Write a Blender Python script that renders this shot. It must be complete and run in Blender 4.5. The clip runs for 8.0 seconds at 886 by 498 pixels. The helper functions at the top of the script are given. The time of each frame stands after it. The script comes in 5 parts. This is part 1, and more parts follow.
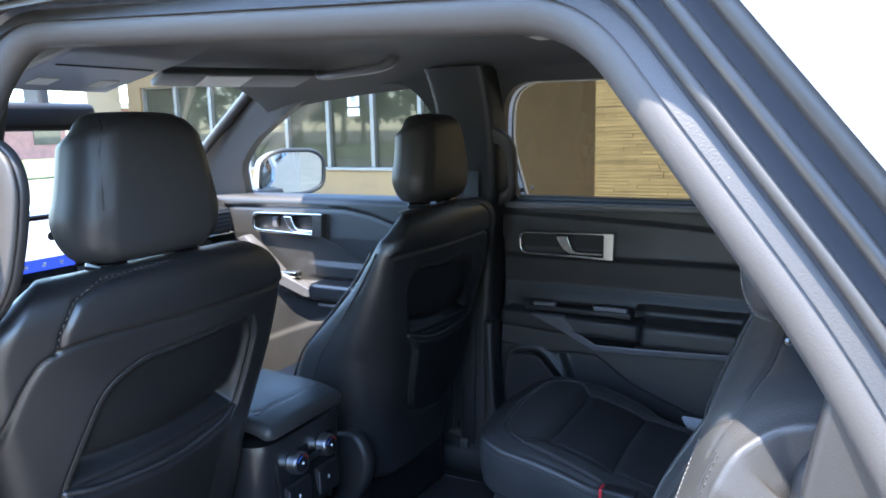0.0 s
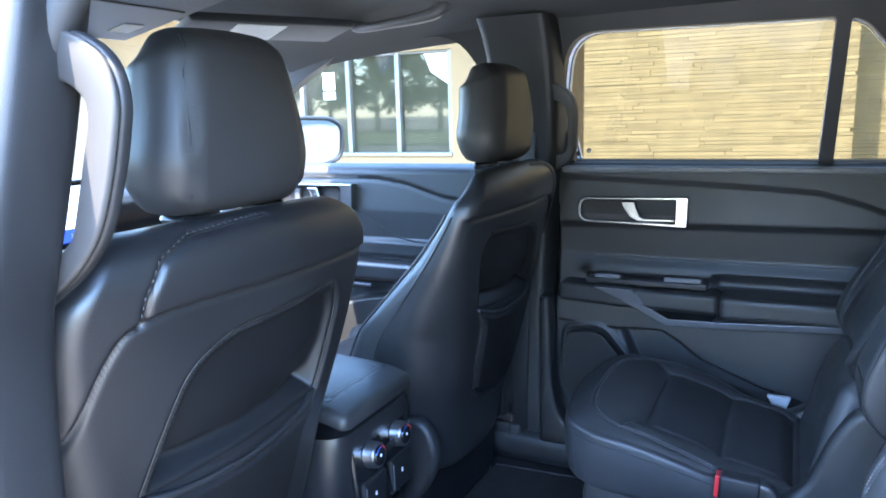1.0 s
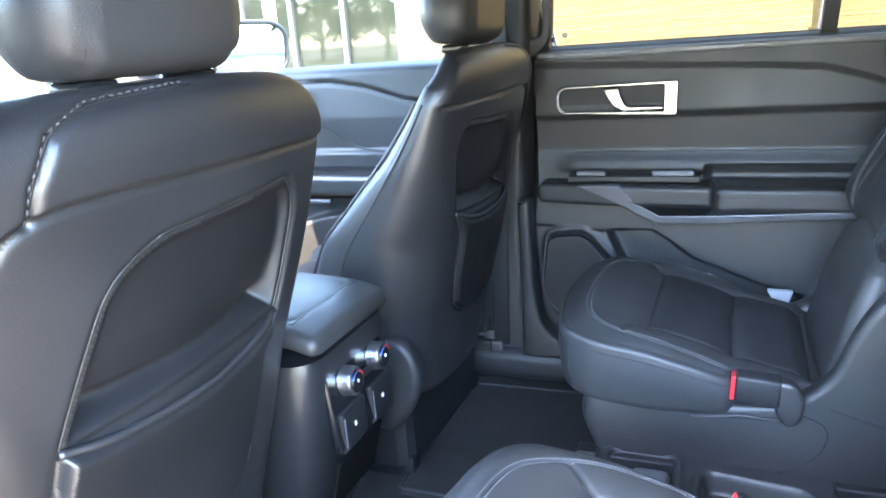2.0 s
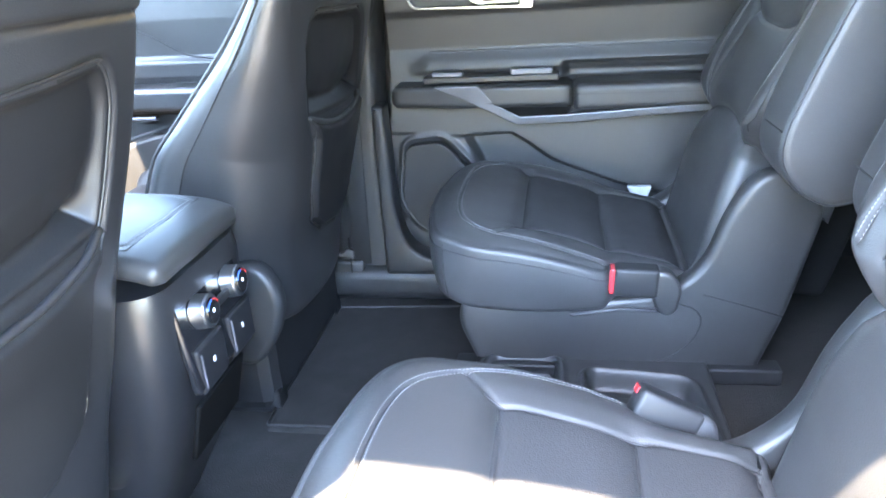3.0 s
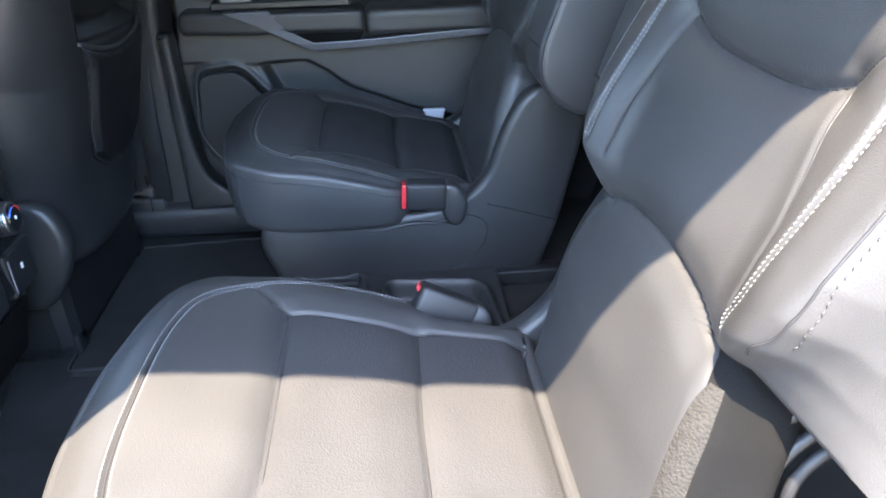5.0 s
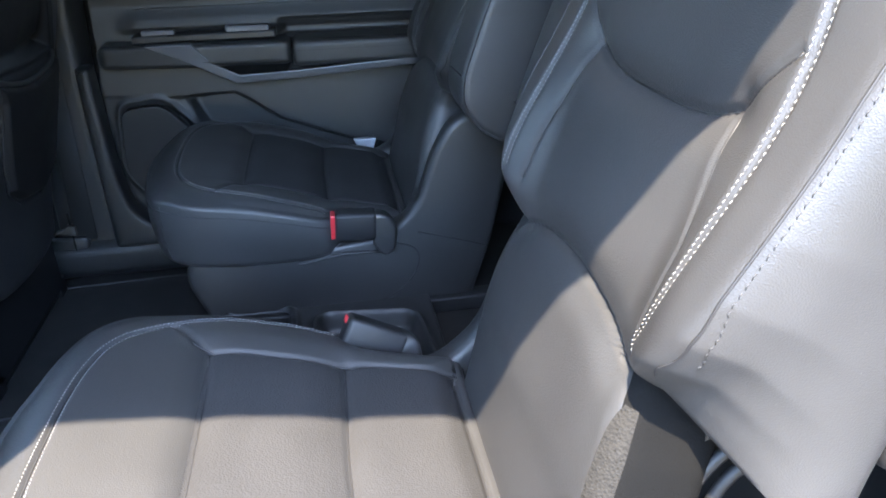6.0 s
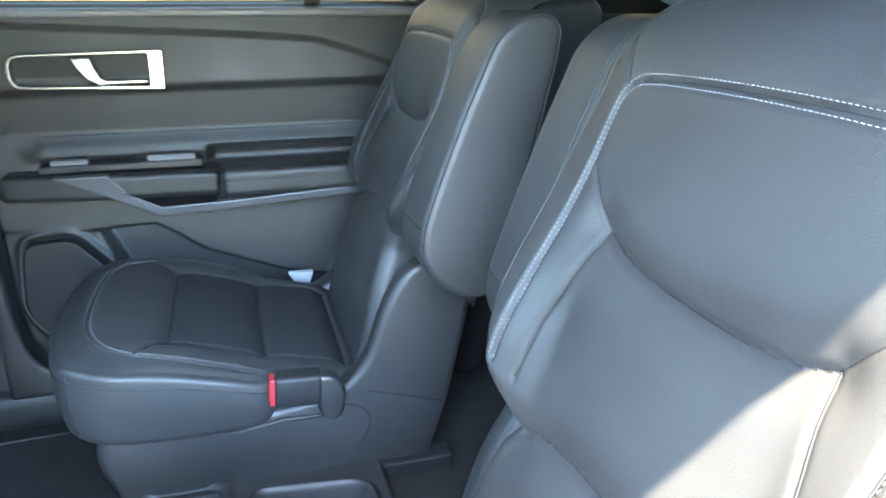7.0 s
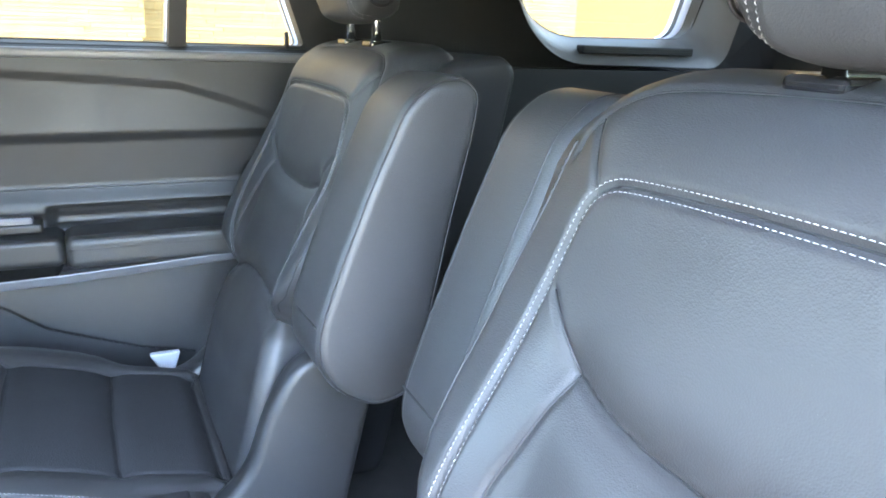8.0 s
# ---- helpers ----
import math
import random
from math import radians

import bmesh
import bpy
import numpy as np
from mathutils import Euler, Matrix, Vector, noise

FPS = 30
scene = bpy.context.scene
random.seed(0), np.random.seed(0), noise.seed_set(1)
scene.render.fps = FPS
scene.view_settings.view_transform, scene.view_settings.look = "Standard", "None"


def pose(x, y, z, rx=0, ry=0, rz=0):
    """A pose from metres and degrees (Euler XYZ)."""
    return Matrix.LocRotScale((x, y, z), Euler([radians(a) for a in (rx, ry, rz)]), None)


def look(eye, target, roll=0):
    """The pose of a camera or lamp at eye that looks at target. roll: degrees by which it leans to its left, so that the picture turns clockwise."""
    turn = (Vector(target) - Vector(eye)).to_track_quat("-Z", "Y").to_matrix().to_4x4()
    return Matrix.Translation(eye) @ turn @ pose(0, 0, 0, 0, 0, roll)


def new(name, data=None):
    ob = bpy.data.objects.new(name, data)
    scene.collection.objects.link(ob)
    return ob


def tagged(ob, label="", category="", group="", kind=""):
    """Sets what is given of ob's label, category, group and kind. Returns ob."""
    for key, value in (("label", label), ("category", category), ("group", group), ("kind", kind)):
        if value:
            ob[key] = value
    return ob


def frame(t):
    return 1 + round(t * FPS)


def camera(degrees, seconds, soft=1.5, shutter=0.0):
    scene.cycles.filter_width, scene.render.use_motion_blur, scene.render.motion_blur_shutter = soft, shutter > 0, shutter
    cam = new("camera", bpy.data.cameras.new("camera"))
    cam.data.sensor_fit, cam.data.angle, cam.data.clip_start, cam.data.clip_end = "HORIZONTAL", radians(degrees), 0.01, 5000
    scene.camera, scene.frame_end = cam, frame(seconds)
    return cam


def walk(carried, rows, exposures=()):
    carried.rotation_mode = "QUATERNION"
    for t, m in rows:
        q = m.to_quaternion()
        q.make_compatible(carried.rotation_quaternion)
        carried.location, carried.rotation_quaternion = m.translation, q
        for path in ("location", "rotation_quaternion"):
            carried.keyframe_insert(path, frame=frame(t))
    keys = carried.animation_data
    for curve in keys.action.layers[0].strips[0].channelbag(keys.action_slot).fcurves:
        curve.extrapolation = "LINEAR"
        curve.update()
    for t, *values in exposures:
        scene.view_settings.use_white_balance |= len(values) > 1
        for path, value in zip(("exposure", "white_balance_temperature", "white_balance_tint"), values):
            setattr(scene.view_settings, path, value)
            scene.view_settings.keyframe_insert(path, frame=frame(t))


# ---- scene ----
cam = camera(62.7, 8.0, 1.8)
PATH = [
    (0, (0.38, -1.161, 0.895), (-0.559, 0.573, 0.562), -1.3),
    (0.5, (0.268, -1.128, 0.858), (-0.662, 0.612, 0.524), -1.1),
    (1, (0.1, -1.113, 0.821), (-0.758, 0.655, 0.455), -1.6),
    (2.5, (-0.022, -0.919, 0.687), (-0.624, 0.866, 0.016), -5.1),
    (3, (-0.073, -0.895, 0.661), (-0.391, 0.924, -0.108), -3.8),
    (3.5, (-0.097, -0.858, 0.659), (-0.204, 0.96, -0.169), -2.5),
    (4, (-0.055, -0.904, 0.654), (-0.06, 0.895, -0.22), -1.8),
    (4.5, (-0.028, -0.946, 0.648), (0.037, 0.817, -0.293), -1.6),
    (6, (0.009, -0.944, 0.649), (0.298, 0.829, -0.23), -1.5),
    (6.5, (0.019, -0.923, 0.676), (0.408, 0.884, -0.088), -1.0),
    (7, (-0.012, -0.791, 0.7), (0.512, 1.023, 0.041), 0.0),
    (7.5, (-0.033, -0.683, 0.714), (0.648, 1.103, 0.123), 0.9),
    (8, (0.004, -0.632, 0.724), (0.859, 1.084, 0.156), 2.3),
]
EXPOSURES = [(0, 4.60, 5850, 10), (0.5, 5.15, 5650, 10), (1, 5.60, 5500, 10), (2.5, 7.0, 6850, 10), (3, 7.22, 6800, 10), (3.5, 7.18, 6700, 10), (4, 7.02, 6700, 10), (4.5, 6.47, 6650, 10), (5.8, 5.22, 6400, 10), (6.5, 5.48, 5900, 4), (7, 6.65, 6500, 2), (7.4, 6.90, 6700, 8), (8, 7.10, 6800, 10)]
walk(cam, [(t, look(eye, target, roll)) for t, eye, target, roll in PATH], EXPOSURES)

# ---- light ----
SUN_WAY = Vector((-0.20, -0.49, 1.0)).normalized()
world = bpy.data.worlds.new("sky")
scene.world = world
world.use_nodes = True
wn = world.node_tree.nodes
sky = wn.new("ShaderNodeTexSky")
sky.sky_type, sky.sun_disc = "NISHITA", False
sky.sun_elevation = math.asin(SUN_WAY.z)
sky.sun_rotation = math.atan2(SUN_WAY.x, SUN_WAY.y)
sky.altitude, sky.air_density, sky.dust_density = 50, 1.0, 0.6
wn["Background"].inputs["Strength"].default_value = 0.112
world.node_tree.links.new(sky.outputs["Color"], wn["Background"].inputs["Color"])
sun = new("sun", bpy.data.lights.new("sun", "SUN"))
sun.data.energy, sun.data.angle, sun.data.color = 1.45, radians(0.6), (1.0, 0.845, 0.66)
sun.matrix_world = look(SUN_WAY * 20, (0, 0, 0))


# ---- materials ----
def material(name, color, rough=0.5, metal=0.0, grain=0.0, grain_scale=300.0, relief="noise", vary=0.12, vary_scale=6.0,
             spec=0.5, coat=0.0, sheen=0.0, dust=0.0):
    """A principled surface with colour and gloss that vary at two scales, and a fine bump."""
    mat = bpy.data.materials.new(name)
    mat.use_nodes = True
    n, link = mat.node_tree.nodes, mat.node_tree.links.new
    bsdf = n["Principled BSDF"]
    bsdf.inputs["Roughness"].default_value = rough
    bsdf.inputs["Metallic"].default_value = metal
    bsdf.inputs["Specular IOR Level"].default_value = spec
    bsdf.inputs["Coat Weight"].default_value = coat
    bsdf.inputs["Sheen Weight"].default_value = sheen
    bsdf.inputs["Sheen Roughness"].default_value = 0.5
    where = n.new("ShaderNodeTexCoord").outputs["Object"]
    broad = n.new("ShaderNodeTexNoise")
    broad.inputs["Scale"].default_value, broad.inputs["Detail"].default_value = vary_scale, 5
    link(where, broad.inputs["Vector"])
    ramp = n.new("ShaderNodeMapRange")
    for key, value in (("From Min", 0.3), ("From Max", 0.7), ("To Min", 1 - vary), ("To Max", 1 + vary)):
        ramp.inputs[key].default_value = value
    link(broad.outputs["Fac"], ramp.inputs["Value"])
    mix = n.new("ShaderNodeVectorMath")
    mix.operation = "SCALE"
    mix.inputs[0].default_value = color
    link(ramp.outputs["Result"], mix.inputs["Scale"])
    tint = mix.outputs["Vector"]
    if dust:
        specks = n.new("ShaderNodeTexNoise")
        specks.inputs["Scale"].default_value, specks.inputs["Detail"].default_value = 520.0, 2
        link(where, specks.inputs["Vector"])
        cut = n.new("ShaderNodeMapRange")
        for key, value in (("From Min", 0.73), ("From Max", 0.80), ("To Min", 0.0), ("To Max", dust)):
            cut.inputs[key].default_value = value
        link(specks.outputs["Fac"], cut.inputs["Value"])
        add = n.new("ShaderNodeMix")
        add.data_type = "RGBA"
        link(cut.outputs["Result"], add.inputs["Factor"])
        link(tint, add.inputs["A"])
        add.inputs["B"].default_value = (0.3, 0.28, 0.25, 1)
        tint = add.outputs["Result"]
    link(tint, bsdf.inputs["Base Color"])
    gloss = n.new("ShaderNodeMapRange")
    for key, value in (("From Min", 0.3), ("From Max", 0.7), ("To Min", max(0.02, rough * 0.88)), ("To Max", min(1, rough * 1.12))):
        gloss.inputs[key].default_value = value
    link(broad.outputs["Fac"], gloss.inputs["Value"])
    link(gloss.outputs["Result"], bsdf.inputs["Roughness"])
    if grain:
        fine = n.new("ShaderNodeTexVoronoi" if relief == "cells" else "ShaderNodeTexNoise")
        fine.inputs["Scale"].default_value = grain_scale
        link(where, fine.inputs["Vector"])
        bump = n.new("ShaderNodeBump")
        bump.inputs["Strength"].default_value, bump.inputs["Distance"].default_value = grain, 0.001
        link(fine.outputs["Distance" if relief == "cells" else "Fac"], bump.inputs["Height"])
        link(bump.outputs["Normal"], bsdf.inputs["Normal"])
    return mat


def glass(name, color, rough=0.0):
    mat = bpy.data.materials.new(name)
    mat.use_nodes = True
    n, link = mat.node_tree.nodes, mat.node_tree.links.new
    clear, shine, mix = n.new("ShaderNodeBsdfTransparent"), n.new("ShaderNodeBsdfGlossy"), n.new("ShaderNodeMixShader")
    edge = n.new("ShaderNodeFresnel")
    edge.inputs["IOR"].default_value = 1.45
    clear.inputs["Color"].default_value = (*color, 1)
    shine.inputs["Roughness"].default_value = 0.01
    link(edge.outputs["Fac"], mix.inputs["Fac"])
    link(clear.outputs["BSDF"], mix.inputs[1])
    link(shine.outputs["BSDF"], mix.inputs[2])
    link(mix.outputs["Shader"], n["Material Output"].inputs["Surface"])
    return mat


def glowing(name, color, strength):
    mat = bpy.data.materials.new(name)
    mat.use_nodes = True
    bsdf = mat.node_tree.nodes["Principled BSDF"]
    bsdf.inputs["Base Color"].default_value = (0.01, 0.01, 0.01, 1)
    bsdf.inputs["Emission Color"].default_value = (*color, 1)
    bsdf.inputs["Emission Strength"].default_value = strength
    bsdf.inputs["Roughness"].default_value = 0.15
    return mat


LEATHER = material("black_leather", (0.0285, 0.0283, 0.0287), 0.44, spec=0.43, grain=0.19, grain_scale=820, relief="cells", vary=0.12, vary_scale=9, dust=0.12)
LEATHER_SOFT = material("soft_black_leather", (0.0265, 0.0263, 0.0267), 0.55, spec=0.20, grain=0.22, grain_scale=820, relief="cells", vary=0.12, vary_scale=9, dust=0.1)
LEATHER_PERF = material("perforated_leather", (0.0275, 0.0273, 0.0280), 0.60, spec=0.15, grain=0.4, grain_scale=520, relief="cells", vary=0.1, vary_scale=9)
PANEL = material("dull_black_vinyl", (0.0105, 0.0105, 0.0112), 0.46, spec=0.32, grain=0.12, grain_scale=800, relief="cells", vary=0.15, vary_scale=7)
VINYL = material("black_vinyl", (0.0155, 0.0155, 0.0165), 0.40, spec=0.8, grain=0.12, grain_scale=800, relief="cells", vary=0.15, vary_scale=7)
PLASTIC = material("black_grained_plastic", (0.019, 0.019, 0.0195), 0.46, spec=0.45, grain=0.2, grain_scale=900, vary=0.12, vary_scale=8, dust=0.2)
PLASTIC_DARK = material("dark_plastic", (0.012, 0.012, 0.013), 0.5, spec=0.35, grain=0.2, grain_scale=700, vary=0.15)
GLOSS_BLACK = material("gloss_black_plastic", (0.010, 0.010, 0.011), 0.12, vary=0.1)
SATIN = material("satin_grey_trim", (0.11, 0.11, 0.118), 0.42, metal=0.4, grain=0.05, grain_scale=900, vary=0.05)
HANDLE = material("grey_handle_plastic", (0.048, 0.045, 0.042), 0.5, spec=0.4, grain=0.2, grain_scale=900, vary=0.08)
JAMB = material("dark_glossy_jamb", (0.025, 0.03, 0.04), 0.14, vary=0.1)
# Grey plastic; on the window ledges its paler tone stands for reflected sky.
LEDGE = material("grey_and_sky_lit_plastic", (0.13, 0.13, 0.135), 0.38, grain=0.15, grain_scale=800, vary=0.06)
KNURL = material("brushed_silver", (0.50, 0.51, 0.53), 0.32, metal=1.0, vary=0.05)
CONSOLE = material("smooth_black_plastic", (0.013, 0.013, 0.014), 0.33, spec=0.45, grain=0.08, grain_scale=900, vary=0.12)
DIAL_BLUE = material("blue_dial_mark", (0.03, 0.10, 0.42), 0.4)
DIAL_RED = material("red_dial_mark", (0.42, 0.03, 0.03), 0.4)
CHROME = material("bright_chrome", (0.56, 0.56, 0.55), 0.20, metal=1.0, vary=0.03)
HEADLINER = material("charcoal_headliner", (0.036, 0.036, 0.039), 0.9, grain=0.5, grain_scale=700, vary=0.1, sheen=0.2)
CARPET = material("black_carpet", (0.019, 0.0182, 0.0175), 0.95, grain=1.0, grain_scale=420, vary=0.3, vary_scale=30, spec=0.2)
MAT_CARPET = material("mat_carpet", (0.022, 0.0212, 0.0205), 0.95, grain=1.0, grain_scale=520, vary=0.3, vary_scale=25, spec=0.2)
SEAL = material("grey_rubber_seal", (0.037, 0.0355, 0.0345), 0.55, grain=0.15, grain_scale=800, vary=0.06)
RUBBER = material("black_rubber", (0.02, 0.02, 0.02), 0.5, vary=0.1)
PAINT = material("white_car_paint", (0.74, 0.75, 0.76), 0.22, vary=0.02, coat=0.8)
THREAD = material("white_thread", (0.34, 0.335, 0.325), 0.7, vary=0.1, vary_scale=200)
DARK_THREAD = material("black_thread", (0.012, 0.012, 0.013), 0.6)
RED = material("red_release_button", (0.42, 0.022, 0.028), 0.4)
# Near-black that puts the shade of recesses into colour; also the foot seam.
SHADE_BLACK = material("seam_and_shade_black", (0.005, 0.005, 0.005), 0.95, spec=0.06, grain=0.6, grain_scale=600)
MESH = material("grey_mesh_cloth", (0.017, 0.016, 0.0145), 0.9, spec=0.15, grain=0.9, grain_scale=420, relief="cells", vary=0.25, vary_scale=220)
WEBBING = material("seat_belt_webbing", (0.02, 0.02, 0.021), 0.6, grain=0.8, grain_scale=500, vary=0.1)
PALE = material("pale_grey_plastic", (0.30, 0.31, 0.33), 0.5, vary=0.05)
LABEL = material("white_paper_label", (0.70, 0.70, 0.66), 0.6, vary=0.06, vary_scale=60)
GREY_PRINT = material("grey_print", (0.33, 0.33, 0.34), 0.5)
WHITE_MARK = material("white_mark", (0.75, 0.75, 0.75), 0.5)
SCREEN_GLASS = glass("windscreen_glass", (0.84, 0.88, 0.86))
# Darker than clear glass; the tint lowers the brightness outside.
DIMMED_GLASS = glass("dimmed_glass", (0.64, 0.68, 0.65))
TINTED_GLASS = glass("privacy_glass", (0.150, 0.141, 0.114))
MIRROR = material("mirror_silver", (0.36, 0.42, 0.47), 0.01, metal=1.0, vary=0.0)
SCREEN_WHITE = glowing("screen_white", (0.80, 0.84, 1.0), 0.11)
SCREEN_BLUE = glowing("screen_blue", (0.03, 0.06, 0.55), 0.10)
ASPHALT = material("worn_asphalt", (0.155, 0.135, 0.106), 0.9, grain=1.0, grain_scale=120, vary=0.25, vary_scale=2)
CONCRETE = material("pale_concrete", (0.22, 0.209, 0.19), 0.85, grain=0.5, grain_scale=80, vary=0.12, vary_scale=1.5)
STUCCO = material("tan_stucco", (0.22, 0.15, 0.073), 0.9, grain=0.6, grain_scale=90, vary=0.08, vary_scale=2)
STUCCO_PALE = material("pale_stucco", (0.40, 0.33, 0.22), 0.9, grain=0.6, grain_scale=90, vary=0.08, vary_scale=2)
BRICK = material("tan_split_brick", (0.33, 0.26, 0.127), 0.9, grain=0.9, grain_scale=60, vary=0.14, vary_scale=5)
MORTAR = material("sandy_mortar", (0.29, 0.228, 0.114), 0.95, grain=0.8, grain_scale=150, vary=0.2)
RED_BRICK = material("red_brick_wall", (0.26, 0.12, 0.09), 0.9, grain=0.5, grain_scale=40, vary=0.2, vary_scale=3)
GRASS = material("dry_grass", (0.09, 0.11, 0.035), 0.95, grain=1.0, grain_scale=60, vary=0.35, vary_scale=4)
LEAF = material("tree_leaves", (0.045, 0.085, 0.025), 0.7, vary=0.4, vary_scale=3)
BARK = material("tree_bark", (0.10, 0.075, 0.05), 0.9, grain=0.8, grain_scale=50, vary=0.3)
WINDOW_DARK = material("dark_window_glass", (0.045, 0.044, 0.028), 0.03, vary=0.25, vary_scale=1.5, spec=0.45)
ALUMINIUM = material("pale_aluminium", (0.21, 0.21, 0.195), 0.4, metal=0.3, vary=0.05)


# ---- builders ----
def thing(name, label, category, kind="", group="", at=(0, 0, 0)):
    ob = new(name)
    ob.location = at
    ob.empty_display_size = 0.05
    return tagged(ob, label, category, group, kind)


def link_mesh(name, data, mat, parent=None, label="", kind=""):
    data.materials.append(mat)
    ob = new(name, data)
    if parent:
        ob.parent = parent
        base = parent
        away = Vector((0, 0, 0))
        while base:
            away += base.location
            base = base.parent
        if away.length:
            data.transform(Matrix.Translation(-away))
    return tagged(ob, label, kind=kind)


def solid(name, verts, faces, mat, parent=None, label="", smooth=True, side=1, kind=""):
    """A mesh from points and faces. side -1 mirrors it over the car's middle plane."""
    verts = [tuple(v) for v in verts]
    faces = [tuple(int(i) for i in f) for f in faces]
    if side < 0:
        verts = [(x, -y, z) for x, y, z in verts]
        faces = [f[::-1] for f in faces]
    data = bpy.data.meshes.new(name)
    data.from_pydata(verts, [], faces)
    data.polygons.foreach_set("use_smooth", [smooth] * len(data.polygons))
    return link_mesh(name, data, mat, parent, label, kind)


def part(name, bm, mat, parent=None, label="", smooth=False, side=1, kind=""):
    """Links a bmesh as one mesh object under a thing or a part."""
    if side < 0:
        bm.transform(Matrix.Diagonal((1, -1, 1, 1)))
        bmesh.ops.reverse_faces(bm, faces=bm.faces)
    for f in bm.faces:
        f.smooth = smooth
    data = bpy.data.meshes.new(name)
    bm.to_mesh(data)
    bm.free()
    return link_mesh(name, data, mat, parent, label, kind)


def soft_smooth(ob, angle=35):
    ob.data.set_sharp_from_angle(angle=radians(angle))
    return ob


def box(x0, x1, y0, y1, z0, z1, bevel=0.004, segments=2):
    bm = bmesh.new()
    m = Matrix.Translation(((x0 + x1) / 2, (y0 + y1) / 2, (z0 + z1) / 2)) @ Matrix.Diagonal((x1 - x0, y1 - y0, z1 - z0, 1))
    bmesh.ops.create_cube(bm, size=1, matrix=m)
    if bevel:
        bmesh.ops.bevel(bm, geom=bm.edges[:], offset=bevel, segments=segments, affect="EDGES", profile=0.5)
    return bm


def rounded(points, radius, steps=6):
    """A closed outline with its corners rounded."""
    out = []
    n = len(points)
    for i in range(n):
        r = radius[i] if isinstance(radius, (list, tuple)) else radius
        a, b, c = (Vector(points[(i + k) % n]) for k in (-1, 0, 1))
        u, w = a - b, c - b
        reach = min(r, u.length * 0.48, w.length * 0.48)
        p, q = b + u.normalized() * reach, b + w.normalized() * reach
        for k in range(steps + 1):
            s = k / steps
            out.append(tuple(p * (1 - s) ** 2 + b * 2 * s * (1 - s) + q * s ** 2))
    return out


def plate(outline, y0, y1, holes=(), bevel=0.0, bend=None, segments=2):
    """An (x, z) outline, with holes, made into a slab from y0 to y1; bend(x, z) adds to y."""
    bm = bmesh.new()
    edges = []
    for loop in (outline, *holes):
        vs = [bm.verts.new((x, y0, z)) for x, z in loop]
        edges += [bm.edges.new((vs[i], vs[(i + 1) % len(vs)])) for i in range(len(vs))]
    bmesh.ops.triangle_fill(bm, edges=edges, use_beauty=True)
    if bend:
        for _ in range(2):
            long = [e for e in bm.edges if e.calc_length() > 0.12 and not e.is_boundary]
            if long:
                bmesh.ops.subdivide_edges(bm, edges=long, cuts=1)
                bmesh.ops.triangulate(bm, faces=bm.faces[:])
    made = bmesh.ops.extrude_face_region(bm, geom=bm.faces[:])
    bmesh.ops.translate(bm, verts=[g for g in made["geom"] if isinstance(g, bmesh.types.BMVert)], vec=(0, y1 - y0, 0))
    bmesh.ops.recalc_face_normals(bm, faces=bm.faces[:])
    if bevel:
        sharp = [e for e in bm.edges if len(e.link_faces) == 2 and e.calc_face_angle(0) > 0.6]
        bmesh.ops.bevel(bm, geom=sharp, offset=bevel, segments=segments, affect="EDGES", profile=0.5)
    if bend:
        for v in bm.verts:
            v.co.y += bend(v.co.x, v.co.z)
    return bm


def tube(points, radius, closed=False, ring=8):
    """Verts and faces of a tube along 3D points; radius: a number, or one for each point."""
    p = np.array(points, float)
    n = len(p)
    rad = np.broadcast_to(np.array(radius, float), (n,))
    tang = np.roll(p, -1, 0) - np.roll(p, 1, 0) if closed else np.gradient(p, axis=0)
    tang /= np.linalg.norm(tang, axis=1)[:, None] + 1e-12
    up = np.array([0.0, 0.0, 1.0]) if abs(tang[0][2]) < 0.9 else np.array([0.0, 1.0, 0.0])
    verts, faces = [], []
    for i in range(n):
        a = np.cross(tang[i], up)
        a /= np.linalg.norm(a) + 1e-12
        b = np.cross(a, tang[i])
        up = b
        for k in range(ring):
            w = 2 * math.pi * k / ring
            verts.append(p[i] + rad[i] * (math.cos(w) * a + math.sin(w) * b))
    for i in range(n if closed else n - 1):
        j = (i + 1) % n
        for k in range(ring):
            l = (k + 1) % ring
            faces.append((i * ring + k, i * ring + l, j * ring + l, j * ring + k))
    if not closed:
        faces += [tuple(range(ring))[::-1], tuple(range((n - 1) * ring, n * ring))]
    return verts, [f[::-1] for f in faces]


def strap(points, wide, thick, ring=12):
    """Verts and faces of a flat rounded bar along points in a y-z plane, wide along x."""
    p = np.array(points, float)
    t = np.gradient(p, axis=0)
    t /= np.linalg.norm(t, axis=1)[:, None]
    verts, faces, n = [], [], len(p)
    w, h = np.broadcast_to(wide, (n,)), np.broadcast_to(thick, (n,))
    for i in range(n):
        out = np.array([0, -t[i][2], t[i][1]])
        for k in range(ring):
            a = 2 * math.pi * k / ring
            c, s = math.cos(a), math.sin(a)
            verts.append(p[i] + np.array([1, 0, 0]) * w[i] * math.copysign(abs(c) ** 0.55, c) + out * h[i] * math.copysign(abs(s) ** 0.7, s))
    for i in range(n - 1):
        for k in range(ring):
            l = (k + 1) % ring
            faces.append((i * ring + k, i * ring + l, (i + 1) * ring + l, (i + 1) * ring + k))
    faces += [tuple(range(ring))[::-1], tuple(range((n - 1) * ring, n * ring))]
    return verts, faces


